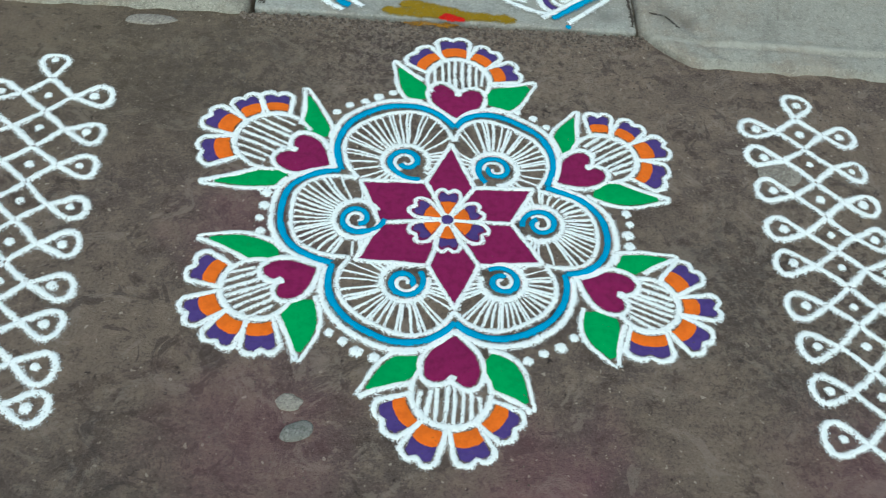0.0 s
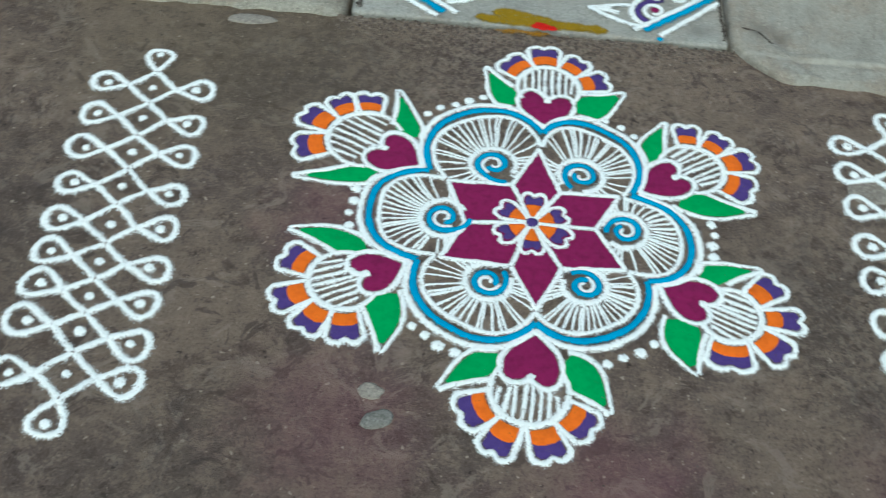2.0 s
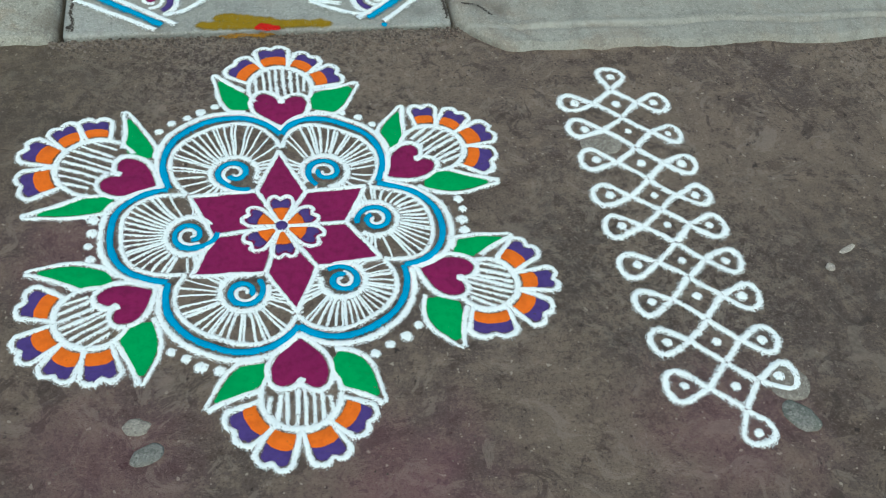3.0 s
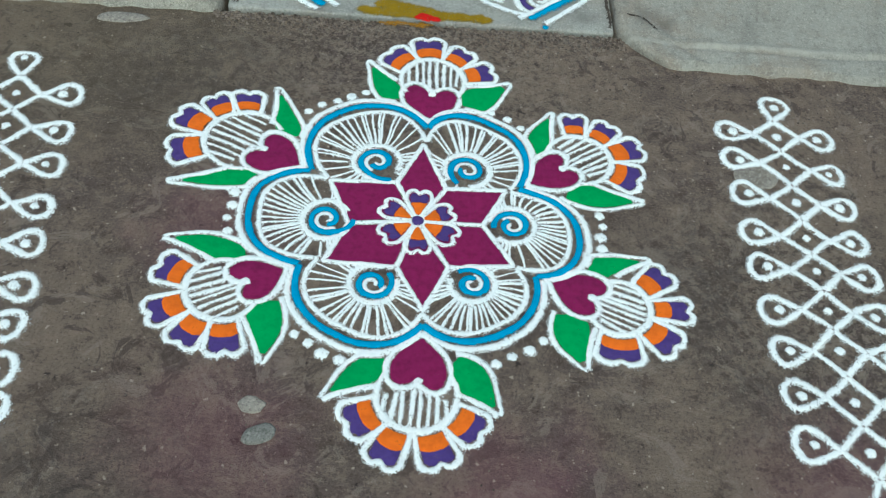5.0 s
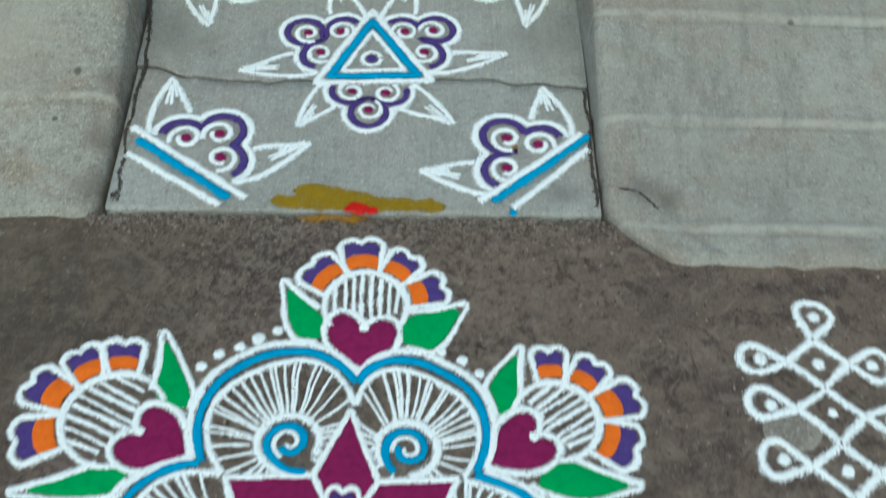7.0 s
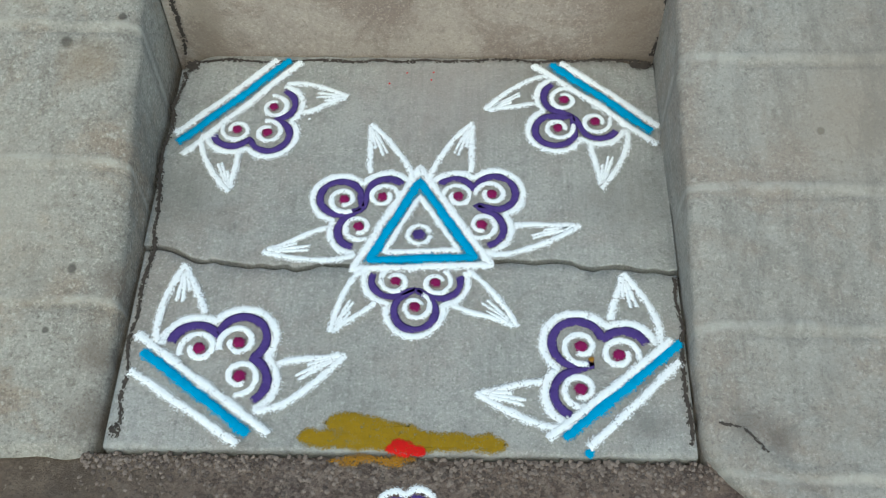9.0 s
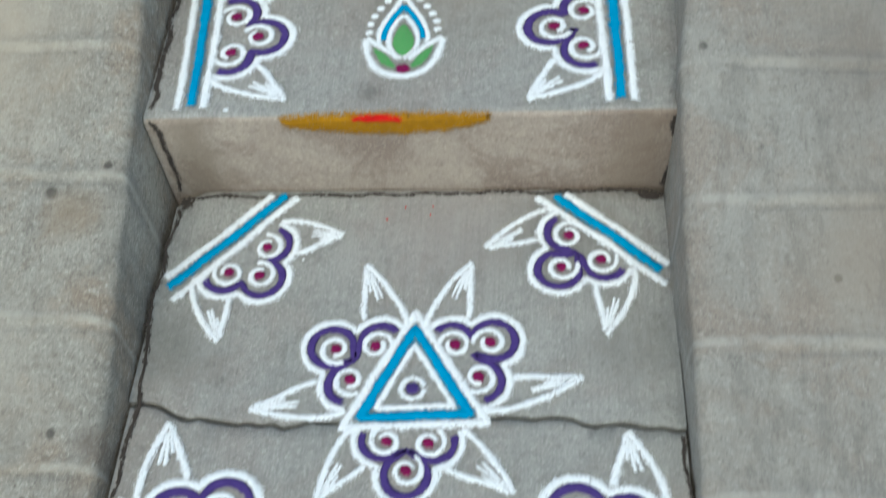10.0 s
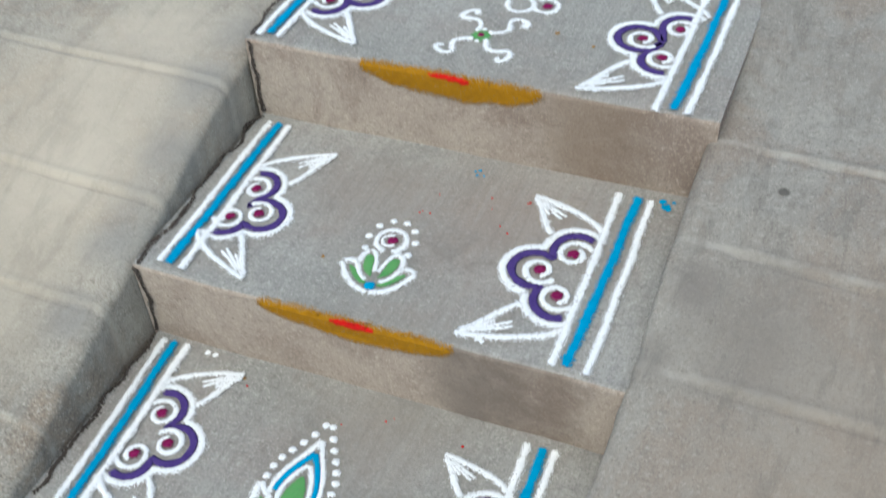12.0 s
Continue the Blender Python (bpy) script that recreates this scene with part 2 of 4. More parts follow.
PATCH = concrete_material("cement_patch", (0.25, 0.22, 0.19), (0.32, 0.29, 0.25), (0.13, 0.11, 0.1), (0.2, 0.17, 0.14))
SLAB = concrete_material("pale_cement", (0.30, 0.275, 0.235), (0.37, 0.345, 0.30), (0.16, 0.14, 0.12), (0.25, 0.22, 0.18))
SCRAP = concrete_material("dry_scrap", (0.36, 0.32, 0.28), (0.45, 0.40, 0.35), (0.25, 0.23, 0.2), (0.35, 0.3, 0.26))
WHITE = powder_material("white_powder", (0.90, 0.93, 0.93), (0.76, 0.80, 0.80), 0.51, 0.92, 780, 0.10)
BLUE = powder_material("blue_powder", (0.0, 0.31, 0.56), (0.0, 0.22, 0.42), 0.45, 0.75)
PURPLE = powder_material("purple_powder", (0.075, 0.045, 0.20), (0.045, 0.025, 0.13), 0.45, 0.8)
ORANGE = powder_material("orange_powder", (0.80, 0.16, 0.012), (0.62, 0.11, 0.01), 0.45, 0.75)
GREEN = powder_material("green_powder", (0.015, 0.33, 0.085), (0.02, 0.23, 0.06), 0.42, 0.85)
PALE_GREEN = powder_material("pale_green_powder", (0.11, 0.36, 0.11), (0.16, 0.32, 0.13), 0.45, 0.9)
MAROON = powder_material("maroon_powder", (0.215, 0.008, 0.080), (0.125, 0.004, 0.045), 0.42, 0.8)
TURMERIC = powder_material("turmeric_powder", (0.30, 0.185, 0.006), (0.21, 0.135, 0.012), 0.52, 0.95)
RISER_TURMERIC = powder_material("smeared_turmeric", (0.41, 0.195, 0.005), (0.24, 0.115, 0.007), 0.50, 0.9)
ORANGE_STAIN = powder_material("bright_turmeric_powder", (0.36, 0.17, 0.012), (0.24, 0.12, 0.02), 0.62, 1.2)
DIRT = powder_material("packed_dirt", (0.070, 0.058, 0.049), (0.032, 0.027, 0.023), 0.5, 1.1, 320)
RED = powder_material("kumkum_powder", (0.62, 0.008, 0.006), (0.42, 0.006, 0.005), 0.52, 0.95)


# ---- mesh helpers ----
def mesh_object(name, verts, faces, mats, parent=None, label="", smooth=True, cover=None, index=None):
    me = bpy.data.meshes.new(name)
    me.from_pydata([tuple(v) for v in verts], [], faces)
    for m in mats:
        me.materials.append(m)
    me.polygons.foreach_set("use_smooth", [smooth] * len(me.polygons))
    if index is not None:
        me.polygons.foreach_set("material_index", index)
    if cover is not None:
        me.attributes.new("cover", "FLOAT", "POINT").data.foreach_set("value", cover)
    me.update()
    ob = new(name, me)
    if parent:
        ob.parent = parent
    return tagged(ob, label)


def empty(name, x, y, z, label, category, group="", kind=""):
    ob = new(name)
    ob.empty_display_size = 0.05
    ob.location = (x, y, z)
    bpy.context.view_layer.update()
    return tagged(ob, label, category, group, kind)


def bumps(x, y, s, seed=0.0):
    return noise.noise(Vector((x * s, y * s, seed)))


def ground_z(x, y):
    """The ground's gentle unevenness; it drops away under the steps and ramps."""
    z = 0.0022 * bumps(x, y, 7, 3) + 0.0012 * bumps(x, y, 19, 8)
    under = max(0.0, min(1.0, (y - 1.90) / 0.03))
    return z - 0.09 * under if -2.0 < x < 2.0 and y < 4.3 else z


RAMP_FOOT = 1.815


def ramp_z(y, start=RAMP_FOOT):
    """The slope beside the steps: a thin lip at the foot, then about 18 degrees, level at the top."""
    line = 0.181 + 0.319 * (y - 2.486)
    foot = 0.012 + 0.10 * max(0.0, y - start)
    a, b = line, foot
    k = 0.02
    h = max(0.0, min(1.0, 0.5 + 0.5 * (a - b) / k))
    low = b + (a - b) * h + k * h * (1 - h)
    return low if y < 3.27 else low - 0.20 * (y - 3.27)


class Pile:
    """A layer of powder laid on a surface, in the plane's own u, v."""

    def __init__(self, base, surface=None, wall_y=None, wobble=0.0016, lift=0.0):
        self.v, self.f, self.c = [], [], []
        self.base, self.surface, self.wall_y, self.wobble, self.lift = Vector(base), surface, wall_y, wobble, lift

    def put(self, u, v, h, cov):
        if self.wobble:
            w = noise.noise_vector(Vector((u * 22, v * 22, 1.7)))
            u, v = u + w.x * self.wobble, v + w.y * self.wobble
        if self.wall_y is not None:
            p = Vector((u, self.wall_y(u, v) - h - self.lift, v))
        else:
            p = Vector((u, v, self.surface(u, v) + h + self.lift))
        self.v.append(p - self.base)
        self.c.append(cov)
        return len(self.v) - 1

    def ribbon(self, pts, width, closed=False, h=0.0022, taper=0.0, step=None, halo=1.0):
        pts = resample(pts, step or max(0.0030, width * 0.35), closed)
        n = len(pts)
        if n < 2:
            return self
        rows = []
        for i, (x, y) in enumerate(pts):
            a, b = (pts[i - 1], pts[(i + 1) % n]) if closed else (pts[max(0, i - 1)], pts[min(n - 1, i + 1)])
            dx, dy = b[0] - a[0], b[1] - a[1]
            d = math.hypot(dx, dy) or 1.0
            nx, ny = -dy / d, dx / d
            w = width * (1 + 0.26 * bumps(x, y, 45, 2) + 0.12 * bumps(x, y, 120, 5))
            if taper and not closed:
                t = i / (n - 1)
                w *= 1 - taper * t
            row = []
            for k, (s, c, hh) in enumerate(((-0.98, -0.02, 0.03), (-0.70, 0.18, 0.2), (-0.46, 0.58, 0.6), (-0.24, 1.0, 0.95), (0.24, 1.0, 0.95), (0.46, 0.58, 0.6), (0.70, 0.18, 0.2), (0.98, -0.02, 0.03))):
                if abs(s) > 0.5:
                    s *= halo
                end = 0.25 if not closed and i in (0, n - 1) else 1.0
                row.append(self.put(x + nx * w * s, y + ny * w * s, h * hh, c * end))
            rows.append(row)
        for i in range(n if closed else n - 1):
            a, b = rows[i], rows[(i + 1) % n]
            for k in range(7):
                self.f.append((a[k], a[k + 1], b[k + 1], b[k]))
        return self

    def fill(self, pts, h=0.0014, rim=0.003, grow=0.0012):
        pts = resample(pts, 0.004, True)
        n = len(pts)
        if sum(pts[i - 1][0] * pts[i][1] - pts[i][0] * pts[i - 1][1] for i in range(n)) < 0:
            pts = pts[::-1]
        outer, inner, flat = [], [], []
        for i, (x, y) in enumerate(pts):
            a, b = pts[i - 1], pts[(i + 1) % n]
            dx, dy = b[0] - a[0], b[1] - a[1]
            d = math.hypot(dx, dy) or 1.0
            nx, ny = dy / d, -dx / d
            j = grow + 0.0009 * bumps(x, y, 180, 4)
            outer.append(self.put(x + nx * j, y + ny * j, h * 0.4, 0.0))
            q = (x - nx * (rim - j), y - ny * (rim - j))
            flat.append(Vector((*q, 0)))
            inner.append(self.put(*q, h, 0.95))
        from mathutils.geometry import tessellate_polygon
        for i in range(n):
            k = (i + 1) % n
            self.f.append((outer[i], outer[k], inner[k], inner[i]))
        for tri in tessellate_polygon([flat]):
            self.f.append(tuple(inner[i] for i in tri))
        return self

    def dot(self, x, y, r, h=0.003):
        n = 14
        mid = self.put(x, y, h, 1.0)
        rings = []
        for s, c, hh in ((0.75, 1.0, 0.9), (1.30, 0.0, 0.1)):
            ring = []
            for i in range(n):
                a = 2 * math.pi * i / n
                q = r * s * (1 + 0.25 * bumps(x + math.cos(a), y + math.sin(a), 1.9, 3))
                ring.append(self.put(x + q * math.cos(a), y + q * math.sin(a), h * hh, c))
            rings.append(ring)
        for i in range(n):
            k = (i + 1) % n
            self.f.append((mid, rings[0][i], rings[0][k]))
            self.f.append((rings[0][i], rings[1][i], rings[1][k], rings[0][k]))
        return self

    def make(self, name, mat, parent, label=""):
        return mesh_object(name, self.v, self.f, [mat], parent, label, True, self.c)


def resample(pts, step, closed=False):
    pts = [tuple(p[:2]) for p in pts]
    if closed:
        pts = pts + [pts[0]]
    length = [0.0]
    for a, b in zip(pts, pts[1:]):
        length.append(length[-1] + math.dist(a, b))
    total = length[-1]
    n = max(2, int(total / step))
    out, k = [], 0
    for i in range(n if closed else n + 1):
        s = total * i / n
        while k < len(length) - 2 and length[k + 1] < s:
            k += 1
        f = (s - length[k]) / ((length[k + 1] - length[k]) or 1.0)
        out.append((pts[k][0] + f * (pts[k + 1][0] - pts[k][0]), pts[k][1] + f * (pts[k + 1][1] - pts[k][1])))
    return out


def bezier(a, b, c, d, n=16):
    out = []
    for i in range(n + 1):
        t = i / n
        k = ((1 - t) ** 3, 3 * t * (1 - t) ** 2, 3 * t * t * (1 - t), t ** 3)
        out.append(tuple(k[0] * a[j] + k[1] * b[j] + k[2] * c[j] + k[3] * d[j] for j in (0, 1)))
    return out


def turned(pts, x, y, degrees, s=1.0, flip=1):
    """Points of a motif (its own x across, y outwards) laid at x, y, with y turned to that heading."""
    a = radians(degrees - 90)
    ca, sa = math.cos(a), math.sin(a)
    return [(x + s * (flip * p[0] * ca - p[1] * sa), y + s * (flip * p[0] * sa + p[1] * ca)) for p in pts]


def arc(cx, cy, r, a0, a1, n=24, ry=None):
    return [(cx + r * math.cos(radians(a0 + (a1 - a0) * i / n)), cy + (ry or r) * math.sin(radians(a0 + (a1 - a0) * i / n))) for i in range(n + 1)]


def lobes(circles, mid, a0, a1, n=60):
    """Outer outline of overlapping circles, seen from mid."""
    out = []
    for i in range(n + 1):
        a = radians(a0 + (a1 - a0) * i / n)
        d, far = Vector((math.cos(a), math.sin(a))), 0.0
        for x, y, r in circles:
            o = Vector((x - mid[0], y - mid[1]))
            b = o.dot(d)
            q = r * r - o.length_squared + b * b
            if q > 0:
                far = max(far, b + math.sqrt(q))
        out.append((mid[0] + d.x * far, mid[1] + d.y * far))
    return out


# ---- ground ----
def spread(a, b, step, far_a, far_b):
    mid = list(np.arange(a, b + step / 2, step))
    left, right, d = [], [], step
    x = a
    while x > far_a:
        d *= 1.5
        x = max(far_a, x - d)
        left.insert(0, x)
    x, d = b, step
    while x < far_b:
        d *= 1.5
        x = min(far_b, x + d)
        right.append(x)
    return left + mid + right


def sheet(name, xs, ys, fz, mats, parent=None, label=""):
    w = len(xs)
    verts = [(x, y, fz(x, y)) for y in ys for x in xs]
    faces = [(j * w + i, j * w + i + 1, (j + 1) * w + i + 1, (j + 1) * w + i) for j in range(len(ys) - 1) for i in range(w - 1)]
    return mesh_object(name, verts, faces, mats, parent, label)


ground = sheet("ground", spread(-1.5, 1.7, 0.012, -400, 400), spread(0.3, 1.95, 0.012, -400, 400), ground_z, [GROUND])
tagged(ground, "dark brown weathered cement yard with pits and old powder stains", "ground", kind="structure")


# ---- ramps beside the steps ----
def ramp_block(name, inner, outer, lines, border, mat, start, label):
    """A concrete ramp: its inner edge beside the steps, rounded, with trowelled bands across it."""
    side = 1 if outer > inner else -1
    width = abs(outer - inner)
    across = [0.0, 0.002, 0.005, 0.010, 0.016, 0.024] + list(np.arange(0.036, 0.5, 0.012)) + list(np.arange(0.5, width, 0.05)) + [width]
    ys = sorted(set([start, start + 0.004] + [round(float(v), 4) for v in np.arange(start + 0.01, 3.75, 0.005)] + [3.9, 4.2, 4.6]))
    verts, faces = [], []

    def edge_x(y):
        foot = 0.10 * max(0.0, (1.92 - y) / 0.105) ** 1.6 if side > 0 else 0.012 * max(0.0, (1.92 - y) / 0.04)
        drift = 0.030 * max(0.0, y - 2.2) if side < 0 else min(0.024, 0.062 * max(0.0, y - 2.55))
        return inner + side * (foot + 0.004 * bumps(0.3, y, 9, side) + 0.003 * bumps(0.7, y, 38, side)) + side * drift

    def top(d, y):
        z = ramp_z(y, start)
        worn = 0.024 if side > 0 else 0.036
        if d < worn:
            z -= 0.6 * worn * (1 - math.sqrt(max(0.0, 1 - ((worn - d) / worn) ** 2)))
        z += 0.0030 * bumps(d, y, 6, 4 + side) + 0.0014 * bumps(d, y, 40, 2)
        fade = 1.0 if border is None else max(0.15, min(1.0, (d - border + 0.03) / 0.04))
        for ly in lines:
            e = y - (ly + 0.006 * bumps(d, ly, 5, 9))
            if abs(e) < 0.05:
                # upper band laps over the lower one
                z += fade * (0.0030 * math.exp(-((e - 0.006) / 0.009) ** 2) - 0.0045 * math.exp(-((e + 0.004) / 0.0035) ** 2))
        if border is not None:
            g = d - border - 0.006 * bumps(y, 0.2, 6, 1)
            z += 0.0034 / (1 + math.exp(g / 0.005)) - 0.0035 * math.exp(-((g - 0.008) / 0.006) ** 2)
        if y < start + 0.006:
            z = min(z, 0.004)
        return z

    w = len(across) + 1
    for y in ys:
        ex = edge_x(y)
        verts.append((ex, y, -0.1))
        for d in across:
            yy = y + (0.022 * bumps(d, 0.3, 5, 6) + 0.008 * bumps(d, 0.3, 23, 6)) * max(0.0, 1 - (y - start) / 0.25)
            verts.append((ex + side * d, yy, top(d, y)))
    for j in range(len(ys) - 1):
        for i in range(w - 1):
            q = (j * w + i, j * w + i + 1, (j + 1) * w + i + 1, (j + 1) * w + i)
            faces.append(q if side > 0 else q[::-1])
    # front skirt, outer side and back, down into the ground
    n0 = len(verts)
    for i in range(w):
        x, y, z = verts[i]
        verts.append((x, y - 0.001, -0.1))
    for i in range(w - 1):
        q = (n0 + i, n0 + i + 1, i + 1, i)
        faces.append(q if side > 0 else q[::-1])
    n1 = len(verts)
    for j in range(len(ys)):
        x, y, z = verts[j * w + w - 1]
        verts.append((x, y, -0.1))
    for j in range(len(ys) - 1):
        q = (j * w + w - 1, n1 + j, n1 + j + 1, (j + 1) * w + w - 1)
        faces.append(q if side > 0 else q[::-1])
    n2, last = len(verts), (len(ys) - 1) * w
    for i in range(w):
        x, y, z = verts[last + i]
        verts.append((x, y + 0.001, -0.1))
    for i in range(w - 1):
        q = (last + i, last + i + 1, n2 + i + 1, n2 + i)
        faces.append(q if side > 0 else q[::-1])
    ob = mesh_object(name, verts, faces, [mat])
    return tagged(ob, label, "ramp", "ramps beside the steps", "structure")


ramp_block("ramp_east", 0.373, 2.2, EAST_LINES, 0.088, RAMP, RAMP_FOOT,
           "sloping grey concrete ramp with trowelled cross bands and smooth border")
ramp_block("ramp_west", -0.382, -2.2, WEST_LINES, None, WORN_RAMP, 1.885,
           "sloping worn concrete ramp with speckled surface and cross bands")


# ---- steps ----
def step_block(name, x0, x1, y0, y1, z0, z1, label, front=None, back=None, lip=0.007, worn=0.004):
    """A cement step: plastered riser in front, rounded nosing, level tread."""
    xs = list(np.arange(x0, x1, 0.009)) + [x1]
    deep = y1 + (back(0.0) if back else 0.0) - y0 - (front(0.0) if front else 0.0)
    ydeep = [0.014, 0.020] + list(np.arange(0.03, deep + 0.05, 0.02))
    verts, faces, index = [], [], []
    m = 0
    for x in xs:
        f = y0 + (front(x) if front else 0.0)
        b = y1 + (back(x) if back else 0.0)
        chip = worn * max(0.0, bumps(x, y0, 16, 7)) * 2 + 0.0012 * bumps(x, y0, 70, 3)
        row = [(f, z0), (f + 0.001 * bumps(x, 1, 20, 1), z0 + (z1 - z0) * 0.5), (f + 0.0005, z1 - lip - chip)]
        for a in (25, 50, 75):
            r = lip + chip
            row.append((f + r * (1 - math.cos(radians(a))), z1 - r + r * math.sin(radians(a))))
        row.append((f + lip + chip, z1))
        for d in ydeep:
            if f + d < b - 0.008 and d > lip + chip + 0.004:
                row.append((f + d, z1 + 0.0010 * bumps(x, f + d, 9, 2)))
            else:
                row.append((None, None))
        row += [(b - 0.003, z1), (b, z1 - 0.004), (b, z0)]
        fixed, last = [], None
        for p in row:
            p = last if p[0] is None else p
            fixed.append(p)
            last = p
        m = len(fixed)
        # keep the rows in order along y
        for y, z in fixed:
            verts.append((x, y, z))
    for i in range(len(xs) - 1):
        for k in range(m - 1):
            faces.append((i * m + k, (i + 1) * m + k, (i + 1) * m + k + 1, i * m + k + 1))
            index.append(0 if k >= 4 or z1 == Z1 else 1)
    for i, flip in ((0, False), (len(xs) - 1, True)):
        loop = [i * m + k for k in range(m)]
        faces.append(tuple(loop if flip else loop[::-1]))
        index.append(1)
    ob = mesh_object(name, verts, faces, [TREAD, RISER], None, "", True, None, index)
    for p in ob.data.polygons:
        p.use_smooth = len(p.vertices) == 4
    return tagged(ob, label, "step", "painted cement steps", "structure")




def crack(x):
    """The break that runs across the lowest slab."""
    return 2.183 + 0.030 * math.exp(-((x + 0.42) / 0.14) ** 2) + 0.010 * math.sin(x * 9 + 0.6) + 0.008 * bumps(x, 0, 22, 5) + 0.004 * bumps(x, 0, 60, 5) + 0.002 * bumps(x, 0, 150, 5)


step_block("step", -0.374, 0.370, Y1, 0.0, -0.09, Z1, "cracked grey cement slab, flush with the yard, decorated with powder motifs",
           front=lambda x: 0.004 * bumps(x, 0, 12, 1) + 0.002 * bumps(x, 0, 60, 1), back=lambda x: crack(x) - 0.0028, lip=0.005)
step_block("step", -0.378, 0.372, 0.0, Y2 + 0.01, -0.09, Z1, "cracked grey cement slab, rear half, decorated with powder motifs",
           front=lambda x: crack(x) + 0.0028, lip=0.003, worn=0.002, back=lambda x: -0.014 + 0.003 * bumps(x, 0, 30, 2) - 0.034 * math.exp(-((x + 0.385) / 0.03) ** 2) - 0.016 * math.exp(-((x - 0.36) / 0.03) ** 2))


def riser_front(seed, slope):
    """The risers run a little askew and are not quite flat."""
    return lambda x: slope * x + 0.004 * bumps(x, 0, 6, seed)


FRONTS = {Y2: riser_front(2, 0.014), Y3: riser_front(5, 0.040), Y4: riser_front(8, 0.043)}
step_block("step", -0.391, 0.394, Y2, Y3 + 0.03, -0.09, Z2, "grey cement step with beige stained riser and powder motifs", front=FRONTS[Y2], lip=0.009, worn=0.005)
step_block("step", -0.401, 0.400, Y3, Y4 + 0.03, -0.09, Z3, "grey cement step with brown stained riser and powder motifs", front=FRONTS[Y3], lip=0.009, worn=0.005)
step_block("step", -0.411, 0.412, Y4, 4.5, -0.09, Z4, "topmost grey cement step with stained riser and powder motifs", front=FRONTS[Y4], lip=0.009, worn=0.005)


# ---- large rangoli on the yard ----
CX, CY = 0.0, 1.4
rangoli = empty("rangoli", CX, CY, 0, "six-petalled floor rangoli in white, blue, maroon, green and orange powder", "rangoli")


def layer(base=(CX, CY, 0), surface=ground_z, **k):
    return Pile(base, surface, **k)


def polar(r, a):
    return (CX + r * math.cos(radians(a)), CY + r * math.sin(radians(a)))


HEADS = [86.2, 27.0, -28.1, -86.4, -150.5, -208.6]
CUSP = [0.213, 0.190, 0.214, 0.205, 0.207, 0.203]
STAR = [0.171, 0.162, 0.169, 0.174, 0.167, 0.161]
STAR_HEADS = [88.0, 28.0, -27.9, -85.7, -148.0, -207.8]
VALLEY = [(58.6, 0.086), (0.5, 0.106), (-60.7, 0.104), (-108.8, 0.102), (-174.3, 0.112), (-246.3, 0.090)]
PEAK = (0.267, 0.267, 0.251, 0.259, 0.273, 0.279)
SKEW = (0.74, 1.34, 1.0, 1.0, 1.08, 1.08)


def heading(i, f):
    a, b = HEADS[i], HEADS[(i + 1) % 6]
    if b > a:
        b -= 360
    return a + (b - a) * f


def scallop_rim(i, f, gap=0.0, cusp_gap=0.0):
    """Distance from the middle to the blue band of lobe i, f of the way from its first cusp to its second."""
    c = CUSP[i] * (1 - f) + CUSP[(i + 1) % 6] * f + cusp_gap
    return c + (PEAK[i] + gap - c) * (1 - abs(2 * f ** SKEW[i] - 1) ** 2.5)


def scallop(i, gap, cusp_gap=0.0, n=40, to_star=False):
    pts = []
    for k in range(n + 1):
        f = k / n
        r = scallop_rim(i, f, gap, cusp_gap)
        if to_star:
            c = STAR[i] * (1 - f) + STAR[(i + 1) % 6] * f + 0.010
            r = c + (PEAK[i] + gap - c) * (1 - abs(2 * f ** SKEW[i] - 1) ** 3.2)
        pts.append(polar(r, heading(i, f)))
    return pts


def star_of_diamonds():
    star = layer()
    for i in range(6):
        (a0, r0), (a1, r1) = VALLEY[i - 1], VALLEY[i]
        star.ribbon([polar(r0, a0), polar(STAR[i] + 0.006, STAR_HEADS[i]), polar(r1, a1)], 0.0085, h=0.003)
        star.ribbon([polar(0.02, a1), polar(r1 + 0.004, a1)], 0.008, h=0.003)
    body = star.make("star", WHITE, rangoli, "white powder outline of a six-pointed star")
    for i in range(6):
        (a0, r0), (a1, r1) = VALLEY[i - 1], VALLEY[i]
        if a0 < a1:
            a0 += 360
        layer().fill([polar(0.012, STAR_HEADS[i]), polar(r0 - 0.002, a0 - 2.5), polar(STAR[i], STAR_HEADS[i]), polar(r1 - 0.002, a1 + 2.5)], 0.0014).make(
            "diamond", MAROON, body, "maroon powder diamond")


# middle of each blue curl (distance, heading), heading of its loose end, how far that reaches, size
CURLS = [(0.145, 55.7, -113, 0.038, 0.0305), (0.155, 1.5, -159, 0.033, 0.0294), (0.149, -53.7, 139, 0.032, 0.0272),
         (0.148, -116.9, 45, 0.033, 0.0289), (0.148, -177.3, 3, 0.046, 0.0311), (0.146, 119.6, -56, 0.048, 0.0316)]


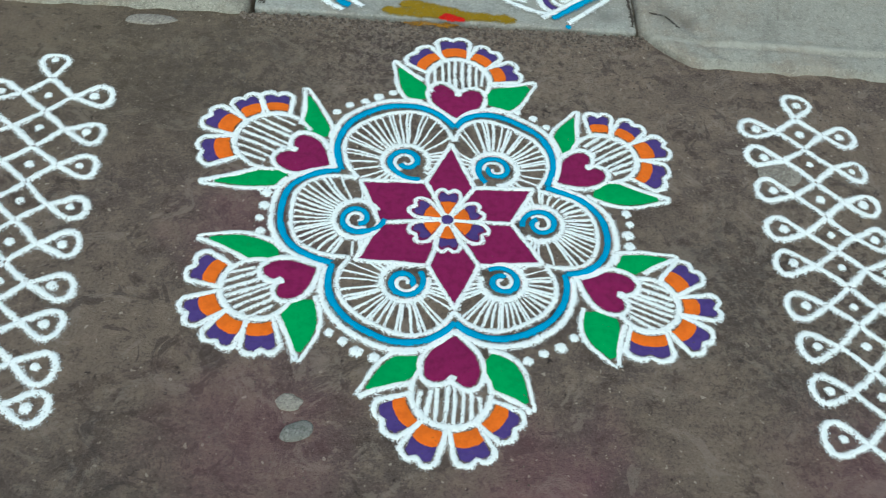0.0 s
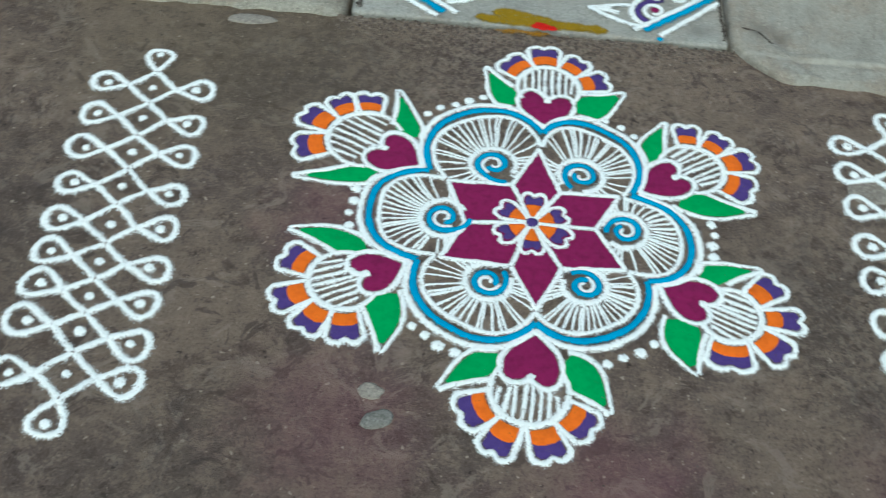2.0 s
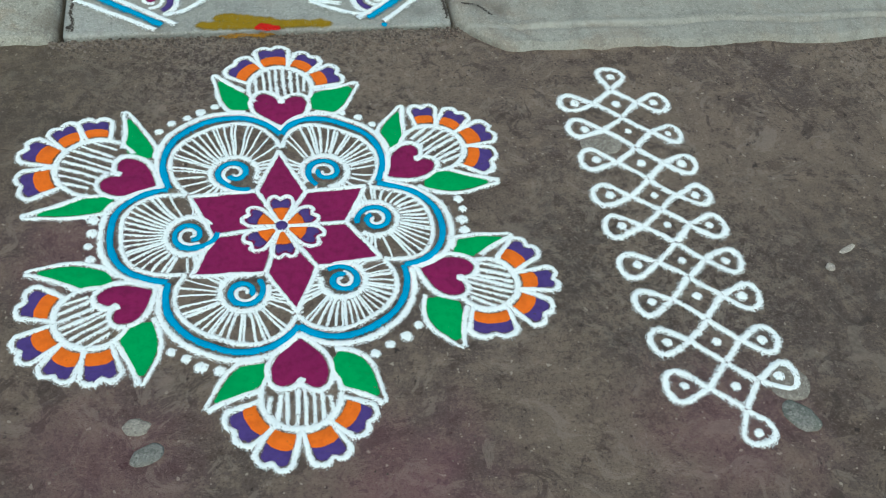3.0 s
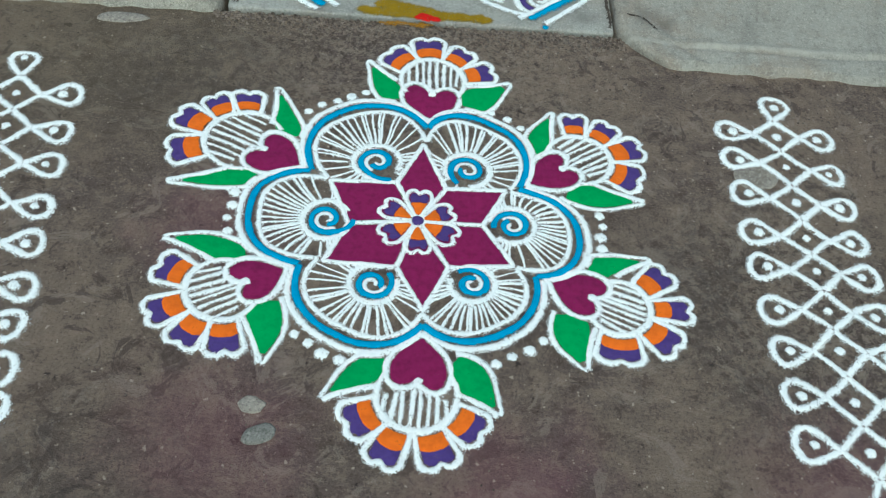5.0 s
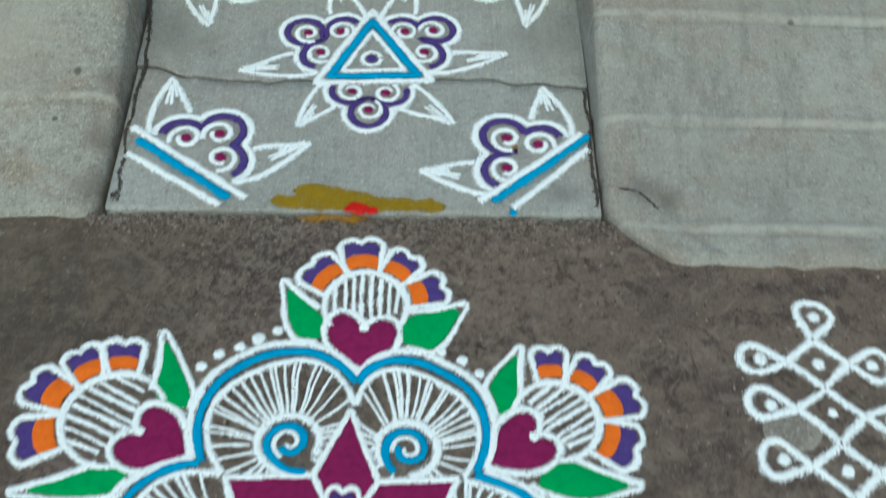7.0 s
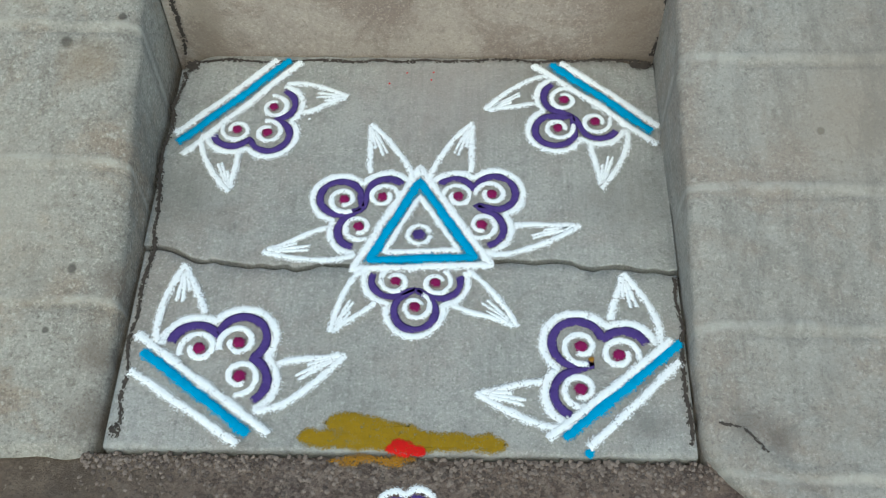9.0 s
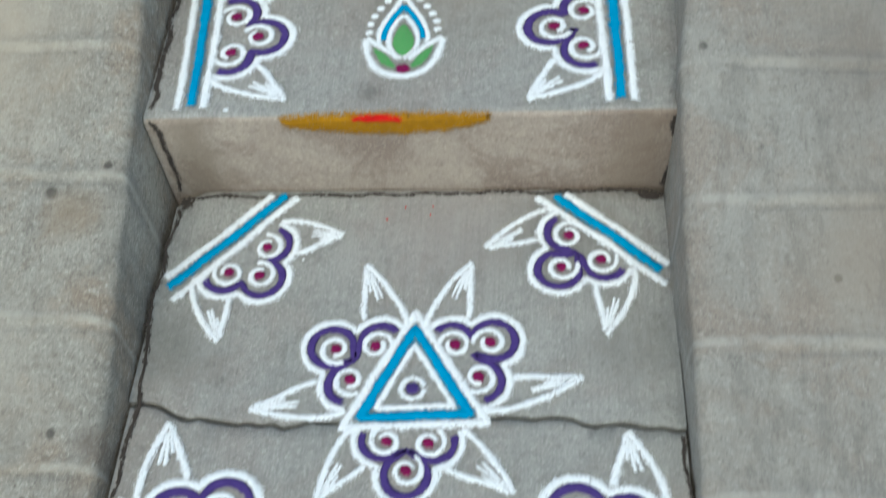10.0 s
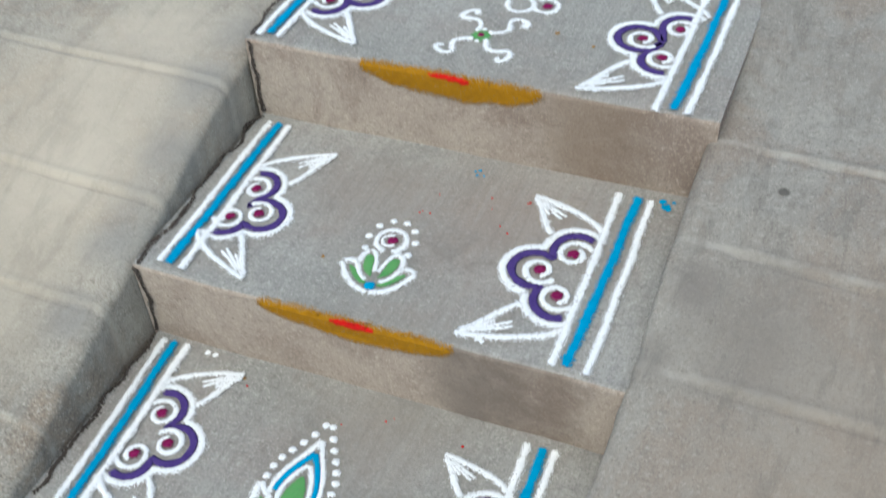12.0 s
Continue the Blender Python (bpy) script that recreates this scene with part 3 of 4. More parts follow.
def scallops():
    for i in range(6):
        w = layer()
        inner = scallop(i, -0.017, to_star=True)
        w.ribbon(inner, 0.0085, h=0.0026)
        w.ribbon(scallop(i, 0.015, 0.012), 0.0105, h=0.0026)
        lobe = w.make("scallop", WHITE, rangoli, "white powder scallop outline")
        layer().ribbon(scallop(i, 0.0), 0.0120, h=0.0046, step=0.005, halo=0.7).make("blue_band", BLUE, lobe, "bright blue powder band")
        av, rv = VALLEY[i]
        mid_r, mid_a, end_a, end_r, size = CURLS[i]
        sx, sy = polar(mid_r, mid_a)
        near = size + 0.008
        # rays from the curl to the rim
        strokes = []
        n = 20 + i % 3
        for k in range(n):
            f = (k + 0.5 + random.uniform(-0.2, 0.2)) / n
            b = inner[int(f * 40)]
            d = math.dist(b, (sx, sy))
            ux, uy = (b[0] - sx) / d, (b[1] - sy) / d
            s0 = near + random.uniform(0, 0.006)
            strokes.append(([(sx + ux * s0, sy + uy * s0), (b[0] - ux * 0.001, b[1] - uy * 0.001)], 0.0046 * random.uniform(0.75, 1.25)))
        for e, (tip, a) in enumerate(((STAR[i], STAR_HEADS[i]), (STAR[(i + 1) % 6], STAR_HEADS[(i + 1) % 6]))):
            for k in range(6):
                f = (k + 1.2) / 7.0
                t, v = polar(tip, a), polar(rv, av)
                b = (v[0] + (t[0] - v[0]) * f, v[1] + (t[1] - v[1]) * f)
                d = math.dist(b, (sx, sy))
                ux, uy = (b[0] - sx) / d, (b[1] - sy) / d
                if d > near + 0.008:
                    strokes.append(([(sx + ux * near, sy + uy * near), b], 0.0050))
        for line, w in strokes:
            layer(wobble=0.004).ribbon(line, w, h=0.002, step=0.004, halo=0.85).make("ray", WHITE, lobe)
        curl, white = [], []
        for k in range(46):
            t = k / 45
            a = radians(end_a - 445 * t)
            r = size * (0.95 - 0.32 * t - 0.30 * t ** 3)
            r += (end_r - r) * max(0.0, 1 - t / 0.17) ** 1.5
            curl.append((sx + r * math.cos(a), sy + r * math.sin(a)))
        for q in range(5, len(curl)):
            d = math.dist(curl[q], (sx, sy))
            f = max(0.0, d - 0.0086) / d
            white.append((sx + (curl[q][0] - sx) * f, sy + (curl[q][1] - sy) * f))
        ring = arc(sx, sy, size + 0.0085, end_a - 25, end_a - 335)
        layer().ribbon(ring, 0.0110, h=0.0020).ribbon(white, 0.0075, h=0.002, halo=0.75).make("curl_rim", WHITE, lobe)
        layer(lift=0.0006).ribbon(curl, 0.0102, h=0.0034, step=0.004, halo=0.75).make("curl", BLUE, lobe, "blue powder spiral")


def smooth_closed(pts, n=5):
    """Rounded outline through the points (Catmull-Rom)."""
    out, m = [], len(pts)
    for i in range(m):
        p0, p1, p2, p3 = (Vector(pts[(i + k) % m]) for k in (-1, 0, 1, 2))
        for k in range(n):
            t = k / n
            out.append(tuple(0.5 * (2 * p1 + (p2 - p0) * t + (2 * p0 - 5 * p1 + 4 * p2 - p3) * t * t + (3 * p1 - p0 - 3 * p2 + p3) * t ** 3)))
    return out


def petal_shape(cx, cy, a, r0, r1, half0, half1, bite):
    """A petal from r0 to r1 round cx, cy at angle a, with a notched outer rim."""
    out = []
    for s in np.linspace(-1, 1, 7):
        out.append((r0, s * half0))
    for s in np.linspace(1, -1, 17):
        bulge = 1 - abs(s) ** 4 * 0.16 - bite * math.exp(-(s / 0.22) ** 2)
        out.append((r0 + (r1 - r0) * bulge, s * half1))
    return [(cx + r * math.cos(radians(a + d)), cy + r * math.sin(radians(a + d))) for r, d in out]


def outside(pts, gap):
    """Push points out to the rim of the scallops, plus gap."""
    out = []
    for x, y in pts:
        r, a = math.hypot(x - CX, y - CY), math.degrees(math.atan2(y - CY, x - CX))
        for i in range(6):
            top, low = HEADS[i], heading(i, 1.0)
            for turn in (-360, 0, 360):
                if low <= a + turn <= top:
                    r = max(r, scallop_rim(i, (top - a - turn) / (top - low)) + gap)
        out.append(polar(r, a))
    return out


def grown(pts, d):
    """A closed outline moved outwards by d."""
    n = len(pts)
    if sum(pts[i - 1][0] * pts[i][1] - pts[i][0] * pts[i - 1][1] for i in range(n)) < 0:
        pts = pts[::-1]
    out = []
    for i in range(n):
        a, b = pts[i - 1], pts[(i + 1) % n]
        dx, dy = b[0] - a[0], b[1] - a[1]
        q = math.hypot(dx, dy) or 1.0
        out.append((pts[i][0] + dy / q * d, pts[i][1] - dx / q * d))
    return out


def half_heart(w, top, notch):
    """One half of a heart that stands on its tip: half width, height of the lobe, height of the notch."""
    return bezier((0, 0), (0.38 * w, 0.16 * top), (0.96 * w, 0.36 * top), (w, 0.66 * top), 10) + \
        bezier((w, 0.66 * top), (1.03 * w, 0.90 * top), (0.80 * w, 1.02 * top), (0.54 * w, top), 8)[1:] + \
        bezier((0.54 * w, top), (0.28 * w, 0.97 * top), (0.06 * w, notch + 0.008), (0, notch), 8)[1:]


def through_belly(base, belly, tip):
    """The outer edge of a leaf: swells to its belly, then runs out straight to the tip."""
    c2 = tuple(0.42 * belly[k] + 0.58 * tip[k] - 0.05 * (tip[k] - base[k]) for k in (0, 1))
    c1 = tuple((belly[k] * 1.11 - 0.195 * base[k] - 0.307 * c2[k] - 0.074 * tip[k]) / 0.424 for k in (0, 1))
    return bezier(base, c1, c2, tip, 18)


def flower(r, at_heading, a, seed, left, right, notch, petals, leaf_left, leaf_right):
    """One of the six flowers. Its heart's tip stands r from the middle at at_heading and it grows towards a.
    seed: distance and radius of the round head; left, right: half width and height of the heart's lobes;
    petals: heading against a, half width in degrees, reach; leaves: tip and belly across and along."""
    ox, oy = polar(r, at_heading)
    c0, cr = seed

    def at(pts):
        return turned(pts, ox, oy, a)

    body = layer()
    heart = half_heart(*right, notch)[:-1] + [(-x, y) for x, y in half_heart(*left, notch)][:0:-1]
    body.ribbon(at(grown(heart, 0.0062)), 0.0095, True, h=0.0028)
    # round seed head
    body.ribbon(at(arc(0, c0, cr, -40, 220, 40)), 0.0090, h=0.0028)
    leaves = []
    for s, (tip, belly) in ((-1, leaf_left), (1, leaf_right)):
        w = (right if s > 0 else left)[0]
        base, inner = (s * (w + 0.006), 0.024), (s * (w + 0.013), 0.086)
        outer = through_belly(base, belly, tip)
        rim = outside(at([(x + s * 0.0045, y - 0.003) for x, y in outer[:-1]] + [tip]), 0.019)
        edge = at(bezier(tip, ((tip[0] * 0.6 + inner[0] * 0.4), tip[1] * 0.6 + inner[1] * 0.4 - 0.004), ((tip[0] * 0.3 + inner[0] * 0.7), tip[1] * 0.3 + inner[1] * 0.7 - 0.002), (inner[0], inner[1] + 0.004), 10))
        body.ribbon(rim, 0.0095, h=0.0028, taper=0.35).ribbon(edge, 0.0095, h=0.0028)
        green = outer[1:16] + [(tip[0] + (inner[0] - tip[0]) * f, tip[1] + (inner[1] - tip[1]) * f - 0.0040) for f in (0.20, 0.40, 0.62, 0.85)] + \
            [(inner[0] - s * 0.004, inner[1] - 0.010), (s * (w + 0.008), 0.062), (s * (w + 0.006), 0.044)]
        leaves.append(outside(at(green), 0.0245))
    px, py = at([(0, c0)])[0]
    for f, half, reach in petals:
        body.ribbon(petal_shape(px, py, a + f, cr + 0.002, reach + 0.007, half * 1.12 + 4.5, half * 0.86 + 3.6, 0.13), 0.0090, True, h=0.0028)
    ob = body.make("flower", WHITE, rangoli, "white outlined lotus-like flower with four petals")
    n = 8
    for q in range(n):
        x = cr * 0.80 * (2 * q / (n - 1) - 1)
        y1 = c0 + math.sqrt(max(0, cr * cr - x * x)) - 0.003
        y0 = max(notch + 0.016 + 0.35 * abs(x), c0 - math.sqrt(max(0, cr * cr - x * x)))
        layer(wobble=0.003).ribbon(at([(x * 0.88 + 0.003 * random.uniform(-1, 1), y0), (x, y1)]), 0.0058 * random.uniform(0.75, 1.3), h=0.002, step=0.004).make("hatch_stroke", WHITE, ob)
    layer().fill(at(heart), 0.0016).make("heart", MAROON, ob, "maroon powder heart")
    for core in leaves:
        layer().fill(core, 0.0016).make("leaf", GREEN, ob, "green powder leaf")
    for f, half, reach in petals:
        low = cr + 0.009
        seam = low + (reach - low) * random.uniform(0.44, 0.54)
        layer().fill(petal_shape(px, py, a + f, seam - 0.002, reach, half * 1.0, half * 0.84, 0.27), 0.0016).make("petal_tip", PURPLE, ob, "deep purple notched petal tip")
        layer().fill(petal_shape(px, py, a + f, low, seam + 0.002, half * 1.14, half * 1.0, 0.0), 0.0022).make("petal_base", ORANGE, ob, "orange powder petal base")


def centre_flower():
    w = layer(wobble=0.001)
    shapes = []
    for i in range(6):
        a, k = HEADS[i] + (2, -3, 1, -2, 3, 0)[i], (1.0, 0.96, 1.06, 1.0, 1.02, 1.0)[i]
        pts = turned([(x * k, y * k) for x, y in smooth_closed([(0, 0.008), (0.011, 0.024), (0.0205, 0.045), (0.0180, 0.061), (0.009, 0.066), (0, 0.060), (-0.009, 0.066), (-0.0180, 0.061), (-0.0205, 0.045), (-0.011, 0.024)], 4)], CX, CY, a)
        w.ribbon(pts, 0.0075, True, h=0.004)
        shapes.append((a, k))
    ob = w.make("centre_flower", WHITE, rangoli, "small six-petalled flower outlined in white")
    for a, k in shapes:
        layer(wobble=0.001).fill(turned([(-0.003, 0.013), (0.003, 0.013), (0.0135, 0.038), (0, 0.040), (-0.0135, 0.038)], CX, CY, a, k), 0.0046).make("petal_base", ORANGE, ob, "orange petal base")
        layer(wobble=0.001).fill(turned([(-0.0135, 0.038), (0, 0.040), (0.0135, 0.038), (0.0160, 0.050), (0.0120, 0.058), (0.006, 0.058), (0, 0.052), (-0.006, 0.058), (-0.0120, 0.058), (-0.0160, 0.050)], CX, CY, a, k), 0.0044).make(
            "petal_tip", PURPLE, ob, "purple petal tip")
    layer().dot(CX, CY, 0.0105, 0.007).make("centre_dot", PURPLE, ob, "purple centre dot")


def rim_dots():
    # heading of the first dot, step, count for each gap between flowers
    for a0, da, n, r in ((64.4, -6.0, 3, 0.295), (6.7, -4.4, 4, 0.304), (-48.5, -5.6, 4, 0.294), (-111.5, -5.3, 4, 0.294), (-171.9, -5.1, 4, 0.303), (129.7, -5.3, 5, 0.309)):
        for k in range(n):
            layer().dot(*polar(r + 0.003 * math.sin(2.0 * k), a0 + da * k), 0.0084 * random.uniform(0.85, 1.15)).make("dot", WHITE, rangoli)


star_of_diamonds()
scallops()
flower(0.242, 86.2, 87.9, (0.097, 0.058), (0.049, 0.082), (0.045, 0.074), 0.054, ((51, 18, 0.106), (7.5, 16, 0.114), (-33, 13.5, 0.107), (-70, 13.5, 0.114)),
       ((-0.120, 0.139), (-0.091, 0.055)), ((0.144, 0.112), (0.097, 0.038)))
flower(0.216, 27.6, 35.9, (0.106, 0.057), (0.038, 0.086), (0.039, 0.082), 0.060, ((56, 12.5, 0.107), (19.5, 12.5, 0.107), (-16.5, 14, 0.117), (-58, 18, 0.109)),
       ((-0.117, 0.142), (-0.088, 0.069)), ((0.134, 0.141), (0.095, 0.062)))
flower(0.241, -27.2, -21.4, (0.110, 0.050), (0.040, 0.083), (0.038, 0.078), 0.058, ((63, 14, 0.111), (21, 12, 0.111), (-19, 14.5, 0.108), (-72, 23, 0.100)),
       ((-0.116, 0.135), (-0.076, 0.051)), ((0.132, 0.101), (0.093, 0.039)))
flower(0.228, -86.7, -93.9, (0.098, 0.058), (0.040, 0.088), (0.044, 0.083), 0.068, ((61, 15, 0.108), (22, 14, 0.115), (-20, 12.5, 0.119), (-58, 17, 0.110)),
       ((-0.121, 0.120), (-0.090, 0.045)), ((0.134, 0.123), (0.093, 0.057)))
flower(0.235, -151.0, -153.3, (0.097, 0.056), (0.037, 0.074), (0.038, 0.079), 0.053, ((72, 14, 0.115), (37, 13, 0.113), (1, 13, 0.114), (-48, 16, 0.108)),
       ((-0.147, 0.092), (-0.093, 0.039)), ((0.132, 0.151), (0.099, 0.075)))
flower(0.231, 151.3, 154.1, (0.108, 0.067), (0.046, 0.084), (0.041, 0.079), 0.060, ((42, 15, 0.124), (2, 12, 0.128), (-31.5, 12, 0.118), (-61, 13, 0.115)),
       ((-0.141, 0.168), (-0.092, 0.068)), ((0.141, 0.131), (0.085, 0.057)))
centre_flower()
rim_dots()


# ---- looped kolam columns ----
def kolam(x_top, x_end, west, east, rails, west_dots, east_dots, top, end, tail, label):
    """A column of crossing lines: rails are the rows' middles, west_dots and east_dots how far the side loops lie above them."""
    rows = len(rails)
    base = ((x_top + x_end) / 2, (rails[0] + rails[-1]) / 2, 0)
    ob = empty("kolam", *base, label, "kolam", "looped kolam columns")
    joins = [rails[0] + 0.040] + [(p + q) / 2 for p, q in zip(rails, rails[1:])] + [rails[-1] - 0.040]

    def cx(y):
        return x_top + (x_end - x_top) * (rails[0] - y) / (rails[0] - rails[-1])

    def loop(x, y, dx, dy, size, fat):
        # teardrop that starts and ends at x, y and swings out along dx, dy
        px, py = -dy, dx
        pts = bezier((x, y), (x + dx * size * 0.45 + px * fat * 0.55, y + dy * size * 0.45 + py * fat * 0.55),
                     (x + dx * size * 0.62 + px * fat, y + dy * size * 0.62 + py * fat), (x + dx * size * 0.85 + px * fat * 0.72, y + dy * size * 0.85 + py * fat * 0.72), 10)
        pts += bezier(pts[-1], (x + dx * size * 1.06 + px * fat * 0.45, y + dy * size * 1.06 + py * fat * 0.45),
                      (x + dx * size * 1.06 - px * fat * 0.45, y + dy * size * 1.06 - py * fat * 0.45), (x + dx * size * 0.85 - px * fat * 0.72, y + dy * size * 0.85 - py * fat * 0.72), 8)[1:]
        pts += bezier(pts[-1], (x + dx * size * 0.62 - px * fat, y + dy * size * 0.62 - py * fat),
                      (x + dx * size * 0.45 - px * fat * 0.55, y + dy * size * 0.45 - py * fat * 0.55), (x, y), 10)[1:]
        return pts

    dots = []
    for r in range(rows):
        y = rails[r]
        x = cx(y)
        line = Pile(base, ground_z, wobble=0.004)
        for s, reach, rise in ((-1, west, west_dots[r]), (1, east, east_dots[r])):
            ax, ay = x + s * reach * 0.54, y + rise * 0.45
            line.ribbon([(cx(joins[r]), joins[r]), (ax, ay), (cx(joins[r + 1]), joins[r + 1])], 0.0105, h=0.0026)
            d = Vector((s * reach * 0.46, rise * 0.55 + 0.002 * random.uniform(-1, 1)))
            size = d.length / 0.57 * random.uniform(0.96, 1.05)
            d.normalize()
            line.ribbon(loop(ax, ay, d.x, d.y, size, (0.029 + 0.004 * r / rows) * random.uniform(0.90, 1.06)), 0.0108, h=0.0026)
            dots.append((x + s * reach, y + rise))
        dots.append((x, y))
        line.make("looped_line", WHITE, ob, "white powder line that crosses itself and loops to both sides")
    for (x, y), s in ((top, 1), (end, -1)):
        j = joins[0] if s > 0 else joins[-1]
        d = Vector((x - cx(j), y - j)).normalized()
        line = Pile(base, ground_z, wobble=0.004)
        line.ribbon(loop(cx(j), j, d.x, d.y, tail, 0.031), 0.0105, h=0.0026).make("end_loop", WHITE, ob)
        dots.append((x, y))
    for x, y in dots:
        Pile(base, ground_z).dot(x, y, 0.0078 * random.uniform(0.85, 1.2)).make("dot", WHITE, ob)


kolam(-0.702, -0.665, 0.081, 0.080, (1.637, 1.555, 1.470, 1.391, 1.307, 1.229, 1.162, 1.097, 1.021),
      (0.001, 0.002, 0.001, -0.001, 0.004, 0.012, 0.015, 0.010, -0.007), (0.003, -0.003, 0.003, -0.007, 0.0, -0.003, -0.006, -0.014, -0.005),
      (-0.710, 1.726), (-0.668, 0.937), 0.062, "white looped kolam column drawn on dark ground")
kolam(0.648, 0.661, 0.080, 0.075, (1.654, 1.577, 1.493, 1.416, 1.345, 1.266, 1.191, 1.101, 1.016),
      (0.007, 0.011, 0.017, 0.007, 0.004, -0.001, -0.004, 0.006, 0.010), (-0.002, -0.011, -0.006, -0.006, -0.007, -0.008, -0.007, -0.005, 0.011),
      (0.658, 1.731), (0.669, 0.934), 0.062, "white looped kolam column drawn beside a cement patch")


# ---- motifs on the treads ----
def tread_surface(z):
    return lambda x, y: z + 0.0012


def curled_motif(x, y, z, head, k, top, tips, s=0.9, stripe=None, group="curled flower motifs", label=""):
    """Three curls under a three-lobed arch with two leaves. x, y: middle of its base; head: the way it grows;
    k: spread of the curls; top: the middle curl, tips: the two leaf tips, across and along, in units of k; s: size of the lobes."""
    base = (x, y, z)
    ob = empty("flower_motif", *base, label or "white and purple three-curl powder flower with two hatched leaves on cement", "powder motif", group)
    surf = tread_surface(z)

    def pile(**o):
        return Pile(base, surf, **o)

    def at(pts):
        return turned(pts, x, y, head)

    a, h1, h2, mx = 0.043 * k, 0.034 * k, top[1] * k, top[0] * k
    mid = (mx * 0.5, h1 + 0.3 * (h2 - h1))

    def three(r, more):
        return [(-a - 0.007 * s, h1 - 0.002, r * s), (a + 0.007 * s, h1 - 0.002, r * s), (mx, h2 + 0.007 * s, (r + more) * s)]

    pile().ribbon(at(lobes(three(0.0475, 0.001), mid, -26, 206)), 0.0118 * s, h=0.0026).make("arch", WHITE, ob, "white three-lobed arch")
    band = lobes(three(0.0345, 0.001), mid, -22, 202)
    pile(lift=0.0004).ribbon(at(band), 0.0145 * s, h=0.0024, halo=0.6).make("purple_band", PURPLE, ob, "purple powder band")
    for place, (cx, cy, turn) in enumerate(((-a, h1, 1), (a, h1, -1), (mx, h2, 1))):
        pts = []
        for q in range(30):
            t = q / 29
            an = radians((255 if turn > 0 else -75) + turn * (-10 - 415 * t))
            r = (0.0170 * (1 - t) ** 1.3 + 0.0115) * s
            pts.append((cx + r * math.cos(an), cy + r * math.sin(an)))
        curl = pile(wobble=0.001, lift=0.0008 + 0.0004 * place).ribbon(at(pts), 0.0100 * s, h=0.0026, halo=0.75).make("curl", WHITE, ob)
        pile(lift=0.0020).dot(*at([(cx, cy)])[0], 0.0085 * s, 0.0036).make("berry", MAROON, curl, "maroon powder berry")
    for d, (tx, ty) in ((-1, tips[0]), (1, tips[1])):
        tip = (tx * k, ty * k)
        foot = (d * (a + 0.050 * s), 0.002)
        neck = (d * (a + 0.030 * s), h1 + 0.044 * s)
        out = (foot[0] + d * 0.036 * s, foot[1] + 0.016 * s)
        run = Vector((tip[0] - (foot[0] + neck[0]) / 2, tip[1] - (foot[1] + neck[1]) / 2))
        leaf = pile(lift=0.0022 + 0.0003 * d)
        leaf.ribbon(at(bezier(foot, out, (tip[0] - run.x * 0.25 + d * run.y * 0.14, tip[1] - run.y * 0.25 - abs(run.x) * 0.14), tip)), 0.0106 * s, h=0.0026)
        leaf.ribbon(at(bezier(tip, (tip[0] - run.x * 0.3, tip[1] - run.y * 0.3 + 0.004), (neck[0] + run.x * 0.3, neck[1] + run.y * 0.25), neck)[1:]), 0.0106 * s, h=0.0026)
        leaf.make("leaf", WHITE, ob, "white leaf with fine hatching at its tip")
        strokes = pile(lift=0.0030, wobble=0.002)
        for f, g in ((0.28, 0.62), (0.52, 0.70), (0.76, 0.58)):
            end = (foot[0] * (1 - f) + neck[0] * f + d * 0.010, foot[1] * (1 - f) + neck[1] * f + 0.006)
            strokes.ribbon(at([(tip[0] + (end[0] - tip[0]) * 0.16, tip[1] + (end[1] - tip[1]) * 0.16), (tip[0] + (end[0] - tip[0]) * g, tip[1] + (end[1] - tip[1]) * g)]), 0.0080 * s, h=0.0022, taper=0.4)
        strokes.make("hatching", WHITE, ob)
    for mat, width, p, q in stripe or ():
        pile(lift=0.0030 if mat == BLUE else 0.0027).ribbon([p, ((p[0] + q[0]) / 2 + 0.002, (p[1] + q[1]) / 2), q], width, h=0.003).make(
            "stripe", mat, ob, "bright blue powder stripe" if mat == BLUE else "white powder stripe")
    return ob


def stripes(inner, blue, outer):
    return [(WHITE, 0.0115, *inner), (BLUE, 0.0125, *blue), (WHITE, 0.0110, *outer)]


CORNER = "white and purple curled powder flower behind a blue corner stripe"
EDGE = "white and purple curled powder flower along a blue edge stripe"
curled_motif(-0.260, 2.000, Z1, 55.2, 0.835, (0.001, 0.078), ((-0.171, 0.139), (0.152, 0.162)), 0.95, stripes(((-0.360, 2.063), (-0.165, 1.920)), ((-0.348, 2.037), (-0.192, 1.920)), ((-0.360, 2.009), (-0.204, 1.907))), label=CORNER)
curled_motif(0.276, 1.998, Z1, 134.4, 0.847, (0.011, 0.084), ((-0.164, 0.141), (0.159, 0.130)), 0.95, stripes(((0.183, 1.922), (0.353, 2.068)), ((0.203, 1.922), (0.364, 2.063)), ((0.234, 1.911), (0.361, 2.036))), label=CORNER)
curled_motif(-0.265, 2.463, Z1, -48.0, 0.799, (0.004, 0.077), ((-0.168, 0.108), (0.140, 0.151)), 0.85, stripes(((-0.188, 2.562), (-0.350, 2.367)), ((-0.206, 2.566), (-0.360, 2.391)), ((-0.226, 2.566), (-0.367, 2.408))), label=CORNER)
curled_motif(0.267, 2.484, Z1, -134.4, 0.732, (0.0, 0.101), ((-0.167, 0.159), (0.141, 0.178)), 0.85, stripes(((0.179, 2.560), (0.364, 2.399)), ((0.206, 2.562), (0.358, 2.424)), ((0.223, 2.566), (0.370, 2.433))), label=CORNER)
ROUND = "white and purple curled powder flower against the triangle"
